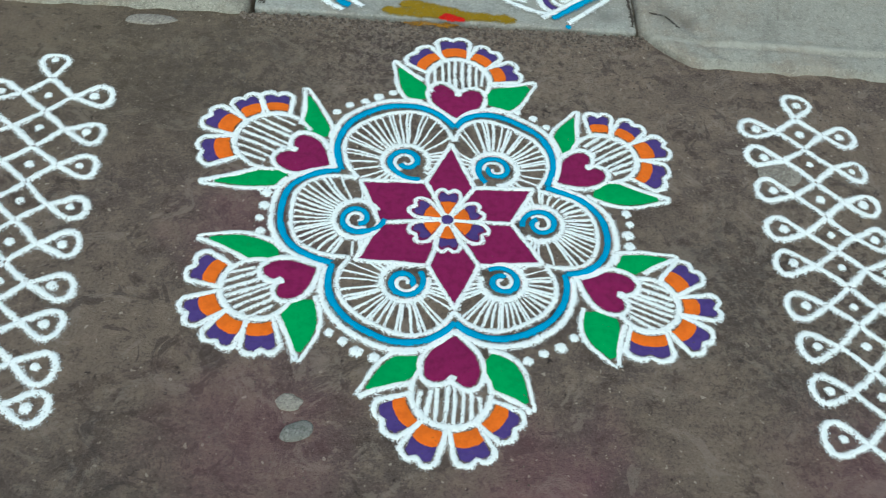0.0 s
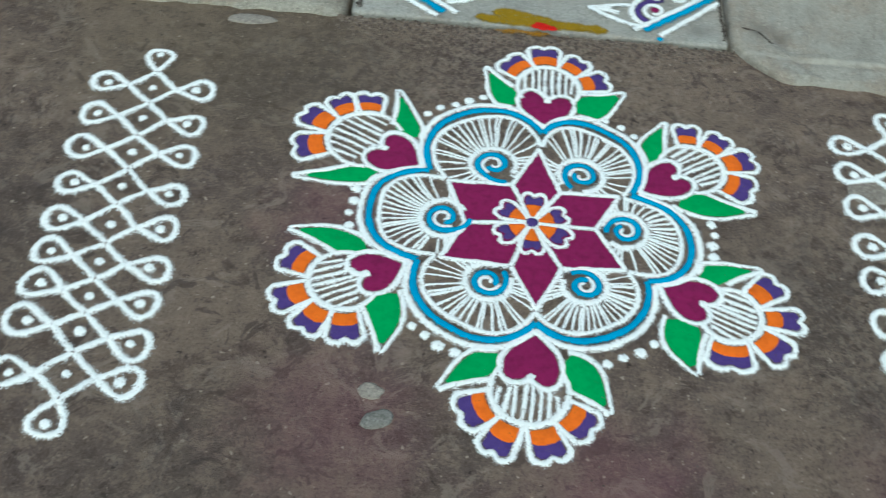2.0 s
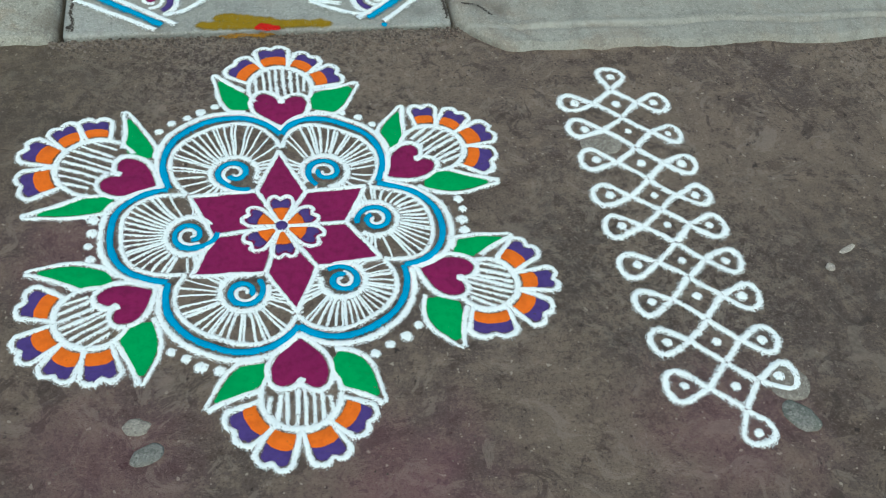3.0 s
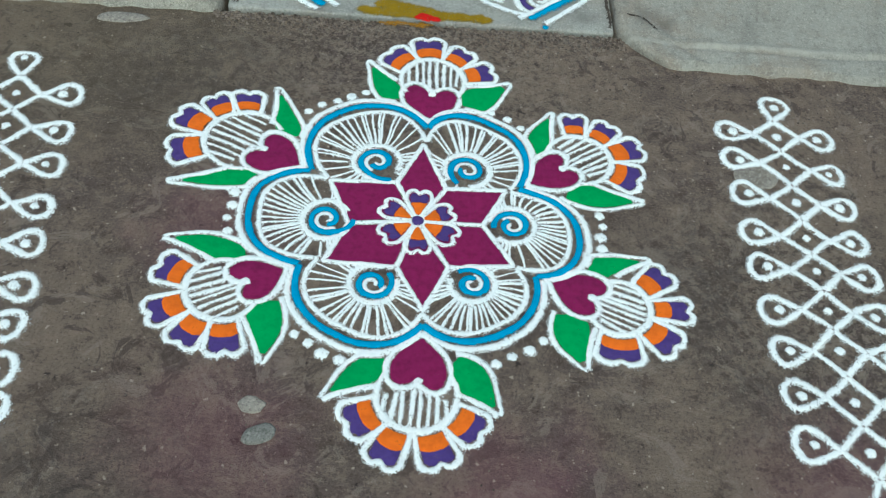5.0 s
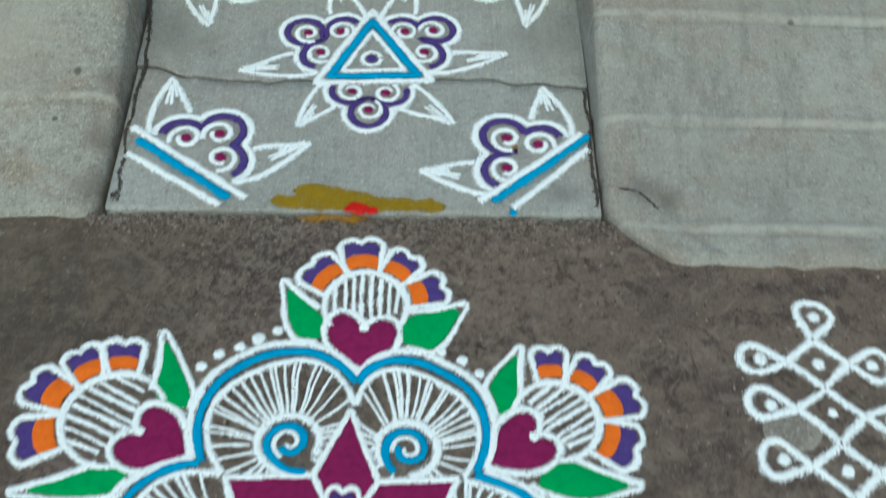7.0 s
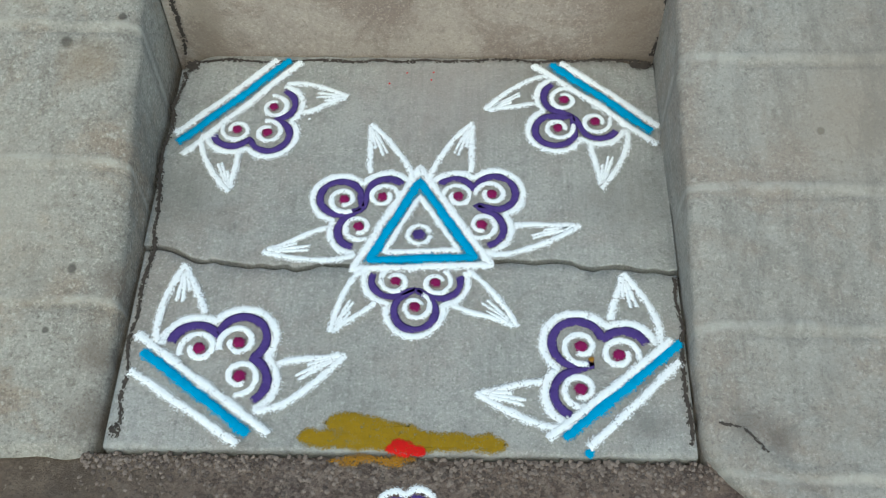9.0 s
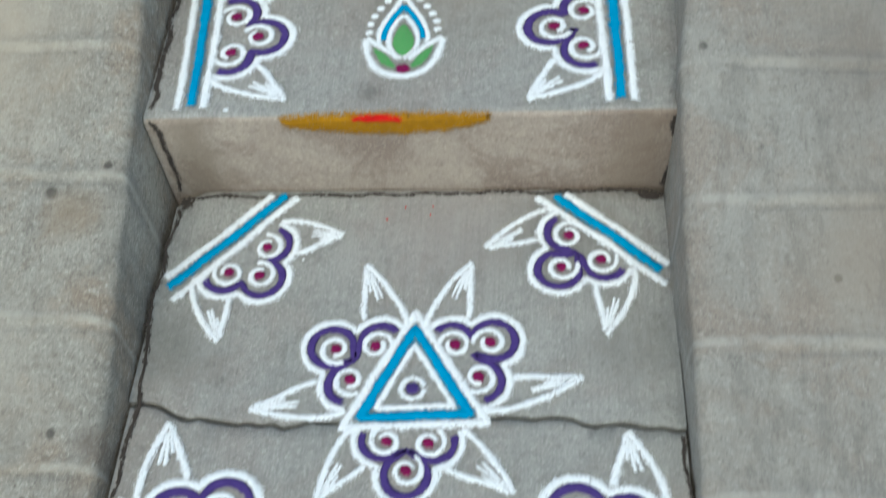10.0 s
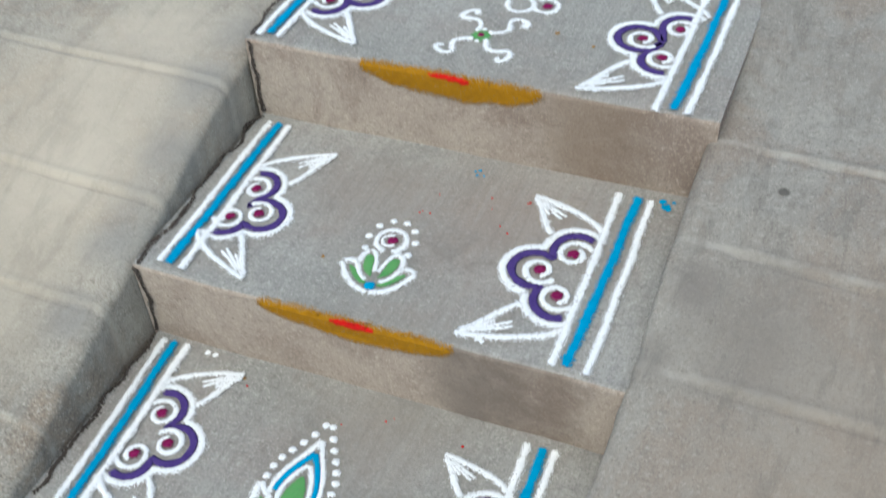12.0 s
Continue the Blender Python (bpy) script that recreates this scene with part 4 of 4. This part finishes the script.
curled_motif(-0.038, 2.257, Z1, 149.3, 0.730, (-0.003, 0.096), ((-0.189, 0.159), (0.185, 0.163)), 0.84, group="triangle flowers", label=ROUND)
curled_motif(0.064, 2.261, Z1, 34.2, 0.703, (-0.009, 0.094), ((-0.192, 0.169), (0.153, 0.200)), 0.84, group="triangle flowers", label=ROUND)
curled_motif(0.010, 2.174, Z1, -91.0, 0.651, (-0.001, 0.096), ((-0.217, 0.137), (0.167, 0.165)), 0.80, group="triangle flowers", label=ROUND)
curled_motif(-0.315, 2.750, Z2, 2.8, 0.943, (0.008, 0.076), ((-0.157, 0.128), (0.152, 0.136)), 0.95, stripes(((-0.302, 2.592), (-0.324, 2.928)), ((-0.321, 2.598), (-0.348, 2.926)), ((-0.340, 2.592), (-0.368, 2.926))), label=EDGE)
curled_motif(0.281, 2.753, Z2, 179.2, 0.884, (0.005, 0.084), ((-0.165, 0.131), (0.141, 0.142)), 0.95, stripes(((0.282, 2.598), (0.266, 2.944)), ((0.299, 2.605), (0.291, 2.944)), ((0.317, 2.600), (0.309, 2.946))), label=EDGE)
curled_motif(-0.335, 3.130, Z3, -5.2, 0.899, (0.014, 0.079), ((-0.192, 0.121), (0.164, 0.154)), 0.95, stripes(((-0.317, 2.952), (-0.334, 3.338)), ((-0.343, 2.956), (-0.354, 3.338)), ((-0.359, 2.956), (-0.373, 3.338))), label=EDGE)
curled_motif(0.288, 3.153, Z3, -178.2, 1.082, (-0.002, 0.072), ((-0.151, 0.146), (0.147, 0.125)), 1.05, stripes(((0.287, 2.972), (0.276, 3.362)), ((0.306, 2.977), (0.308, 3.362)), ((0.338, 2.972), (0.330, 3.362))), label=EDGE)
curled_motif(-0.356, 3.560, Z4, 1.0, 1.000, (0.005, 0.079), ((-0.165, 0.125), (0.160, 0.140)), 1.0, stripes(((-0.353, 3.374), (-0.358, 3.75)), ((-0.373, 3.380), (-0.377, 3.75)), ((-0.390, 3.370), (-0.394, 3.75))), label=EDGE)
curled_motif(0.327, 3.575, Z4, 175.0, 1.074, (-0.005, 0.079), ((-0.172, 0.126), (0.150, 0.135)), 1.0, stripes(((0.311, 3.384), (0.313, 3.75)), ((0.338, 3.396), (0.345, 3.75)), ((0.360, 3.390), (0.365, 3.75))), label=EDGE)


def triangle_motif():
    base = (0.012, 2.231, Z1)
    ob = empty("triangle_motif", *base, "blue and white powder triangle with a purple eye dot", "powder motif")
    surf = tread_surface(Z1 + 0.0012)

    def pile():
        return Pile(base, surf)

    top, left, right = (0.009, 2.354), (-0.082, 2.170), (0.116, 2.180)
    mid = ((top[0] + left[0] + right[0]) / 3, (top[1] + left[1] + right[1]) / 3)

    def shrink(f):
        return [(mid[0] + (p[0] - mid[0]) * f, mid[1] + (p[1] - mid[1]) * f) for p in (top, left, right)]

    pile().ribbon(shrink(0.98), 0.011, True, h=0.003).make("outline", WHITE, ob)
    pile().ribbon(shrink(0.75), 0.0125, True, h=0.0034).make("triangle", BLUE, ob, "bright blue powder triangle")
    pile().ribbon(shrink(0.53), 0.0085, True, h=0.003).make("outline", WHITE, ob)
    pile().ribbon(arc(0.012, 2.231, 0.0155, 0, 360), 0.007, h=0.003).make("ring", WHITE, ob)
    pile().dot(0.012, 2.231, 0.0085, 0.004).make("eye", PURPLE, ob, "purple powder dot")


def leaf_bud(x, y, z, head=93):
    base = (x, y, z)
    ob = empty("bud_motif", *base, "green and blue pointed powder bud ringed by white dots", "powder motif")
    surf = tread_surface(z)

    def pile(**k):
        return Pile(base, surf, wobble=0.001, **k)

    def at(pts):
        return turned(pts, x, y, head)

    low = bezier((-0.056, 0.070), (-0.058, 0.015), (-0.035, -0.012), (0.0, -0.014)) + bezier((0.0, -0.014), (0.035, -0.012), (0.052, 0.012), (0.060, 0.066))
    body = pile().ribbon(at(low), 0.011)
    body.ribbon(at(bezier((-0.056, 0.070), (-0.040, 0.06), (-0.02, 0.035), (-0.005, 0.022))), 0.009).ribbon(at(bezier((0.060, 0.066), (0.040, 0.055), (0.02, 0.035), (0.005, 0.022))), 0.009)
    for s in (-1, 1):
        body.ribbon(at(bezier((s * 0.036, 0.055), (s * 0.042, 0.095), (s * 0.014, 0.13), (0, 0.165))), 0.009)
        body.ribbon(at(bezier((0, 0.022), (s * 0.036, 0.045), (s * 0.022, 0.095), (0, 0.118))), 0.008)
    body.make("outline", WHITE, ob)
    pile().fill(at(smooth_closed([(0, 0.028), (0.015, 0.048), (0.013, 0.075), (0, 0.098), (-0.013, 0.075), (-0.015, 0.048)], 4)), 0.0018).make("leaf", PALE_GREEN, ob, "green powder leaf")
    for s in (-1, 1):
        pile().fill(at(smooth_closed([(s * 0.010, 0.004), (s * 0.030, 0.012), (s * 0.046, 0.048), (s * 0.026, 0.032)], 4)), 0.0018).make("leaf", PALE_GREEN, ob, "green powder leaf")
        pile().ribbon(at(bezier((s * 0.030, 0.062), (s * 0.032, 0.09), (s * 0.012, 0.12), (0, 0.140))), 0.0085, h=0.003).make("blue_band", BLUE, ob)
        for k in range(7):
            p = bezier((s * 0.052, 0.082), (s * 0.054, 0.12), (s * 0.022, 0.15), (s * 0.006, 0.192), 6)[k]
            pile().dot(*at([p])[0], 0.006).make("dot", WHITE, ob)
    pile().dot(*at([(0, 0.0)])[0], 0.0095, 0.004).make("berry", MAROON, ob, "maroon powder dot")


def leaf_sprig(x, y, z, head=96):
    base = (x, y, z)
    ob = empty("sprig_motif", *base, "four-leaved green powder sprig with a curl and white dots", "powder motif")
    surf = tread_surface(z)

    def pile(**k):
        return Pile(base, surf, wobble=0.001, **k)

    def at(pts):
        return turned(pts, x, y, head)

    body = pile()
    for s in (-1, 1):
        body.ribbon(at(bezier((0, -0.013), (s * 0.034, -0.008), (s * 0.050, 0.018), (s * 0.060, 0.042))), 0.010)
        body.ribbon(at(bezier((s * 0.060, 0.042), (s * 0.052, 0.050), (s * 0.04, 0.050), (s * 0.032, 0.042))), 0.010)
        body.ribbon(at(bezier((s * 0.010, 0.010), (s * 0.03, 0.02), (s * 0.046, 0.05), (s * 0.026, 0.076))), 0.009)
        body.ribbon(at(bezier((s * 0.026, 0.076), (s * 0.018, 0.080), (s * 0.008, 0.066), (s * 0.003, 0.030))), 0.007)
    body.ribbon(at(arc(0.0, 0.104, 0.025, -75, 265)), 0.0095).ribbon(at(arc(-0.003, 0.104, 0.0125, 60, 330)), 0.0055)
    body.make("outline", WHITE, ob)
    for s in (-1, 1):
        pile().fill(at(smooth_closed([(s * 0.008, 0.004), (s * 0.026, 0.008), (s * 0.047, 0.036), (s * 0.028, 0.028)], 4)), 0.0018).make("leaf", PALE_GREEN, ob, "green powder leaf")
        pile().fill(at(smooth_closed([(s * 0.006, 0.020), (s * 0.024, 0.036), (s * 0.028, 0.064), (s * 0.014, 0.062), (s * 0.010, 0.040)], 4)), 0.0018).make("leaf", PALE_GREEN, ob, "green powder leaf")
    pile().dot(*at([(0, 0.0)])[0], 0.0085, 0.004).make("blue_dot", BLUE, ob, "blue powder dot")
    pile().dot(*at([(0.002, 0.104)])[0], 0.008, 0.004).make("berry", MAROON, ob, "maroon powder dot")
    for k in range(8):
        p = arc(0.0, 0.100, 0.040, 205, -25, 7, 0.050)[k]
        pile().dot(*at([p])[0], 0.0058).make("dot", WHITE, ob)


def scroll_cross(x, y, z):
    base = (x, y, z)
    ob = empty("scroll_motif", *base, "small white powder scroll cross with a curl above", "powder motif")
    surf = tread_surface(z)

    def pile(**k):
        return Pile(base, surf, wobble=0.001, **k)

    for a, length in ((-128, 0.085), (-38, 0.088), (128, 0.085), (50, 0.090)):
        pts = turned(bezier((0, 0.016), (0.012, 0.034), (0.020, 0.05), (-0.004, 0.060), 10) + bezier((-0.004, 0.060), (-0.022, 0.066), (-0.012, length), (0.010, length - 0.002), 10) +
                     bezier((0.010, length - 0.002), (0.022, length - 0.004), (0.018, length - 0.018), (0.008, length - 0.012), 6), x, y, a)
        pile().ribbon(pts, 0.0100).make("scroll", WHITE, ob)
    for a in (-130, -90, -40, 50, 90, 130):
        pile().dot(x + 0.019 * math.cos(radians(a)), y + 0.019 * math.sin(radians(a)), 0.004).make("dot", WHITE, ob)
    pile().dot(x, y, 0.015, 0.0018).make("leaf", PALE_GREEN, ob)
    pile().dot(x, y, 0.006, 0.004).make("berry", MAROON, ob)
    curl = pile().ribbon(arc(x + 0.03, y + 0.115, 0.024, -200, 120), 0.0085).make("curl", WHITE, ob)
    pile().ribbon(arc(x + 0.075, y + 0.125, 0.022, -170, 150), 0.0085).make("curl", WHITE, ob)
    pile().dot(x + 0.078, y + 0.125, 0.0085, 0.004).make("berry", MAROON, ob)


triangle_motif()
leaf_bud(-0.017, 2.673, Z2)
leaf_sprig(-0.021, 3.026, Z3)
scroll_cross(-0.021, 3.500, Z4)


# ---- turmeric and kumkum ----
def smear_outline(x0, x1, v0, v1, lean, rag, n=40, blunt=5.0):
    """A brushed smear: wider in the middle, with ragged ends."""
    top, low = [], []
    for i in range(n + 1):
        f = i / n
        x = x0 + (x1 - x0) * f
        full = min(1.0, blunt * f, blunt * (1 - f)) ** 0.6
        mid = (v0 + v1) / 2 + lean * (f - 0.5)
        top.append((x, mid + (v1 - v0) / 2 * full + rag * bumps(x, v1, 28, 4) + 0.6 * rag * bumps(x, v1, 95, 1)))
        low.append((x, mid - (v1 - v0) / 2 * full + rag * bumps(x, v0, 34, 9) + 0.6 * rag * bumps(x, v0, 95, 2)))
    return top + low[::-1]


def riser_offering(x0, x1, y, z, deep, red_x, lean=0.0):
    base = ((x0 + x1) / 2, y, z - 0.02)
    ob = empty("turmeric_smear", *base, "ochre turmeric smear with red kumkum mark on a step riser", "turmeric smear", "turmeric smears")

    def wall(u, v):
        r = 0.009
        over = max(0.0, min(r, v - (z - r)))
        return y + FRONTS[y](u) - 0.0018 + r - math.sqrt(r * r - over * over)

    def lens(a, b, low, rag, n=44):
        top, bottom = [], []
        for i in range(n + 1):
            f = i / n
            u = a + (b - a) * f
            top.append((u, z - 0.0012 - 0.004 * abs(2 * f - 1) ** 4 + lean * (f - 0.5)))
            bottom.append((u, top[-1][1] - 0.003 - low * (4 * f * (1 - f)) ** 0.55 + rag * bumps(u, z, 30, 4) + 0.6 * rag * bumps(u, z, 95, 1)))
        return top + bottom[::-1]

    Pile(base, wall_y=wall, wobble=0.0008).fill(lens(x0, x1, deep, 0.005), 0.001, rim=0.012, grow=0.008).make("turmeric", RISER_TURMERIC, ob)
    Pile(base, wall_y=wall, wobble=0.0008, lift=0.001).fill(lens(red_x - 0.036, red_x + 0.036, 0.007, 0.004), 0.0016, rim=0.005, grow=0.003).make("kumkum", RED, ob, "bright red kumkum dab")


def slab_offering():
    base = (0.0, 1.92, Z1)
    ob = empty("turmeric_smear", *base, "ochre turmeric smear with red kumkum dab at the slab's front edge", "turmeric smear", "turmeric smears")
    surf = tread_surface(Z1)
    p = Pile(base, surf)
    p.fill(smear_outline(-0.130, 0.132, 1.906, 1.930, -0.004, 0.005, 60, 14.0), 0.001, rim=0.007, grow=0.004)
    p.fill(smear_outline(-0.098, 0.030, 1.920, 1.948, -0.014, 0.005, 40, 6.0), 0.0012, rim=0.007, grow=0.004)
    p.make("turmeric", TURMERIC, ob)
    q = Pile((0.0, 1.92, Z1), lambda x, y: ground_z(x, min(y, 1.90)) + 0.003)
    q.fill(smear_outline(-0.090, 0.02, 1.889, 1.899, 0.004, 0.006), 0.001, rim=0.006, grow=0.003)
    q.make("turmeric_spill", ORANGE_STAIN, ob, "brighter turmeric spilt onto the yard")
    Pile(base, lambda x, y: Z1 + 0.0022).fill(smear_outline(-0.020, 0.032, 1.900, 1.914, -0.006, 0.011, 30, 2.6), 0.002, rim=0.004, grow=0.002).make("kumkum", RED, ob, "bright red kumkum dab")


slab_offering()
riser_offering(-0.188, 0.112, Y2, Z2, 0.030, -0.050)
riser_offering(-0.172, 0.142, Y3, Z3, 0.034, -0.016)
riser_offering(-0.188, 0.128, Y4, Z4, 0.040, -0.030)


# ---- stones, patches and scraps on the yard ----
def flat_chip(name, x, y, r, thick, mat, label, category, stretch=1.0, turn=0.0, seed=0.0, z=None):
    n, verts, faces = 18, [], []
    for s, h in ((1.0, -0.004), (0.97, thick * 0.6), (0.82, thick), (0.4, thick * 1.08)):
        for i in range(n):
            a = 2 * math.pi * i / n
            q = r * s * (1 + 0.22 * bumps(math.cos(a), math.sin(a), 1.6, seed))
            px, py = q * math.cos(a) * stretch, q * math.sin(a)
            c, d = math.cos(radians(turn)), math.sin(radians(turn))
            verts.append((px * c - py * d, px * d + py * c, h + 0.0006 * bumps(px, py, 90, seed)))
    for k in range(3):
        for i in range(n):
            j = (i + 1) % n
            faces.append((k * n + i, k * n + j, (k + 1) * n + j, (k + 1) * n + i))
    faces.append(tuple(3 * n + i for i in range(n)))
    ob = mesh_object(name, verts, faces, [mat])
    ob.location = (x, y, ground_z(x, y) if z is None else z)
    return tagged(ob, label, category)


flat_chip("stone_chip", -0.209, 0.999, 0.015, 0.004, STONE, "dark greenish stone chip set in the yard", "stone", 1.7, 24, 1)
flat_chip("stone_chip", -0.225, 1.045, 0.014, 0.002, PATCH, "pale flat stone chip set in the yard", "stone", 1.4, -5, 2)
flat_chip("stone_chip", 0.745, 0.955, 0.020, 0.004, STONE, "grey flat stone chip beside the kolam", "stone", 1.7, -50, 3)
flat_chip("stone_chip", 0.749, 1.012, 0.030, 0.0016, PATCH, "grey worn patch under the kolam loop", "stone", 1.2, -40, 6)
flat_chip("cement_patch", 0.589, 1.551, 0.036, 0.0012, PATCH, "round grey cement patch under the kolam", "patch", 1.1, 10, 4)
flat_chip("cement_patch", -0.565, 1.856, 0.015, 0.003, PATCH, "pale cement patch at the foot of the ramp", "patch", 3.4, 3, 5)
flat_chip("paper_scrap", 0.957, 1.264, 0.006, 0.002, SCRAP, "pale dry scrap lying on the ground", "scrap", 3.2, 25, 7)
flat_chip("paper_scrap", 0.909, 1.227, 0.008, 0.003, SCRAP, "small pale scrap lying on the ground", "scrap", 1.2, 60, 8)


def gravel():
    """Bared aggregate along the broken edge before the slab, and loose grit on the yard."""
    verts, faces = [], []
    rnd = random.Random(5)

    def pebble(x, y, r, z):
        b = len(verts)
        for k, (s, h) in enumerate(((1.0, -0.3), (0.85, 0.45))):
            for i in range(5):
                a = 2 * math.pi * (i + 0.3 * k) / 5 + x * 90
                q = r * s * rnd.uniform(0.75, 1.2)
                verts.append((x + q * math.cos(a), y + q * math.sin(a), z + r * h * 0.8))
        verts.append((x, y, z + r * 0.6))
        for i in range(5):
            j = (i + 1) % 5
            faces.append((b + i, b + j, b + 5 + j, b + 5 + i))
            faces.append((b + 5 + i, b + 5 + j, b + 10))

    for _ in range(1500):
        x = rnd.uniform(-0.40, 0.40)
        y = 1.899 - abs(rnd.gauss(0, 0.022))
        pebble(x, y, rnd.uniform(0.0012, 0.0042), ground_z(x, min(y, 1.9)))
    for _ in range(500):
        x, y = rnd.uniform(0.35, 1.4), rnd.uniform(1.68, 1.81)
        pebble(x, y, rnd.uniform(0.0008, 0.0028), ground_z(x, y))
    for _ in range(1500):
        x, y = rnd.uniform(-1.2, 1.4), rnd.uniform(0.6, 1.88)
        pebble(x, y, rnd.uniform(0.0006, 0.0020), ground_z(x, y))
    ob = mesh_object("gravel", verts, faces, [GRIT], None, "", False)
    tagged(ob, "bared aggregate and loose grit along the slab edge", "gravel", kind="stuff")


def grit_material():
    n = Nodes("grit")
    r = n.t.nodes.new("ShaderNodeNewGeometry").outputs["Random Per Island"]
    c = n.mix(r, (0.07, 0.053, 0.044), (0.23, 0.185, 0.152))
    return n.finish(c, 0.9, n.noise(300), 0.3, 0.002)


GRIT = grit_material()
gravel()


# ---- spilt powder ----
def spill(mat, label, spots):
    x, y, z = spots[0][:3]
    p = Pile((x, y, z), lambda u, v: 0.0, wobble=0.0)
    for x1, y1, z1, r in spots:
        p.surface = lambda u, v, q=z1: q + 0.0012
        p.dot(x1, y1, r, 0.0012)
    ob = p.make("spilt_powder", mat, None)
    ob.location = (x, y, z)
    tagged(ob, label, "spilt powder", kind="stuff")


def scattered(seed, n, x0, x1, y0, y1, z, r0, r1):
    rnd = random.Random(seed)
    return [(rnd.uniform(x0, x1), rnd.uniform(y0, y1), z, rnd.uniform(r0, r1)) for _ in range(n)]


spill(BLUE, "specks of spilt blue powder on the steps", scattered(2, 5, 0.345, 0.365, 3.345, 3.372, Z3, 0.003, 0.007) + scattered(3, 4, 0.03, 0.06, 3.31, 3.34, Z3, 0.002, 0.004) + [(0.236, 1.906, Z1, 0.006)])
spill(RED, "specks of spilt red powder on the steps", scattered(4, 10, -0.05, 0.16, 3.2, 3.31, Z3, 0.0012, 0.0022) + scattered(5, 5, -0.2, 0.2, 2.86, 2.92, Z2, 0.001, 0.002) + scattered(6, 4, -0.08, 0.05, 2.52, 2.55, Z1, 0.001, 0.002))
spill(ORANGE_STAIN, "specks of spilt orange powder on the steps", [(0.10, 3.55, Z4, 0.004), (0.17, 3.53, Z4, 0.003), (-0.12, 3.06, Z3, 0.003), (0.245, 2.036, Z1 + 0.003, 0.004), (-0.20, 2.90, Z2, 0.003)])
spill(WHITE, "crumbs of spilt white powder on the steps", [(0.172, 2.986, Z3, 0.005), (0.179, 2.984, Z3, 0.004), (-0.285, 2.925, Z2, 0.005), (-0.270, 2.925, Z2, 0.005), (-0.300, 2.335, Z1, 0.003), (-0.165, 2.445, Z1, 0.002), (-0.27, 2.595, Z2, 0.004), (0.18, 3.41, Z4, 0.004)])


# ---- packed dirt in the joints ----
def dirt_line(pts, width, z, wobble=0.006):
    x, y = pts[0]
    p = Pile((x, y, z), lambda u, v: z + 0.0006, wobble=wobble).ribbon(pts, width, h=0.001)
    ob = p.make("packed_dirt", DIRT, None)
    ob.location = (x, y, z)
    tagged(ob, "dark dirt packed into the joint of the cement step", "dirt", "dirt in the joints", "stuff")


def dirt_patch(x, y, z, r, stretch=1.0):
    pts = [(x + r * stretch * math.cos(a) * (1 + 0.3 * bumps(math.cos(a), math.sin(a), 2, x)), y + r * math.sin(a) * (1 + 0.3 * bumps(math.cos(a), math.sin(a), 2, y))) for a in np.linspace(0, 2 * math.pi, 20)[:-1]]
    p = Pile((x, y, z), lambda u, v: z + 0.0008, wobble=0.002).fill(pts, 0.0012, rim=r * 0.6, grow=0.004)
    ob = p.make("packed_dirt", DIRT, None)
    ob.location = (x, y, z)
    tagged(ob, "dark dirt packed into a broken step corner", "dirt", "dirt in the joints", "stuff")


dirt_line([(-0.36, Y2 - 0.020), (-0.1, Y2 - 0.015), (0.355, Y2 - 0.009)], 0.0046, Z1)
dirt_line([(-0.363, 1.93), (-0.367, 2.15), (-0.374, 2.35), (-0.376, 2.54)], 0.0055, Z1, 0.010)
dirt_line([(0.364, 1.92), (0.366, 2.17)], 0.005, Z1)
dirt_line([(-0.384, 2.60), (-0.387, 2.76), (-0.394, 2.93)], 0.0065, Z2, 0.012)
dirt_line([(-0.390, 2.95), (-0.396, 3.12), (-0.404, 3.35)], 0.0065, Z3, 0.012)
dirt_line([(-0.404, 3.37), (-0.410, 3.60)], 0.008, Z4, 0.012)


def dirt_seam(x, y, z0, z1, width):
    """The same crack where it climbs the corner of a riser."""
    p = Pile((x, y, z0), wall_y=lambda u, v: y + FRONTS[y](u) - 0.002, wobble=0.008)
    ob = p.ribbon([(x, z0), (x + 0.004, (z0 + z1) / 2), (x - 0.003, z1 - 0.004)], width, h=0.001).make("packed_dirt", DIRT, None)
    ob.location = (x, y, z0)
    tagged(ob, "dark crack at the corner of a step riser", "dirt", "dirt in the joints", "stuff")


dirt_seam(-0.376, Y2, Z1, Z2, 0.006)
dirt_seam(0.374, Y2, Z1, Z2, 0.005)
dirt_seam(-0.391, Y3, Z2, Z3, 0.006)
dirt_seam(-0.400, Y4, Z3, Z4, 0.006)
dirt_patch(-0.362, Y2 - 0.030, Z1, 0.013, 0.8)
dirt_patch(0.352, Y2 - 0.018, Z1, 0.008, 2.0)
dirt_patch(-0.362, 1.925, Z1, 0.008, 0.7)


def ramp_crack(pts, width):
    """The break at the foot of the smooth ramp, beside the slab."""
    x, y = pts[0]
    z = ramp_z(y)
    ob = Pile((x, y, z), lambda u, v: ramp_z(v) + 0.0035, wobble=0.006).ribbon(pts, width, h=0.0012).make("packed_dirt", DIRT, None)
    ob.location = (x, y, z)
    tagged(ob, "dark crack across the broken foot of a ramp", "dirt", "dirt in the joints", "stuff")


ramp_crack([(0.392, 1.945), (0.425, 1.934), (0.455, 1.905)], 0.0030)
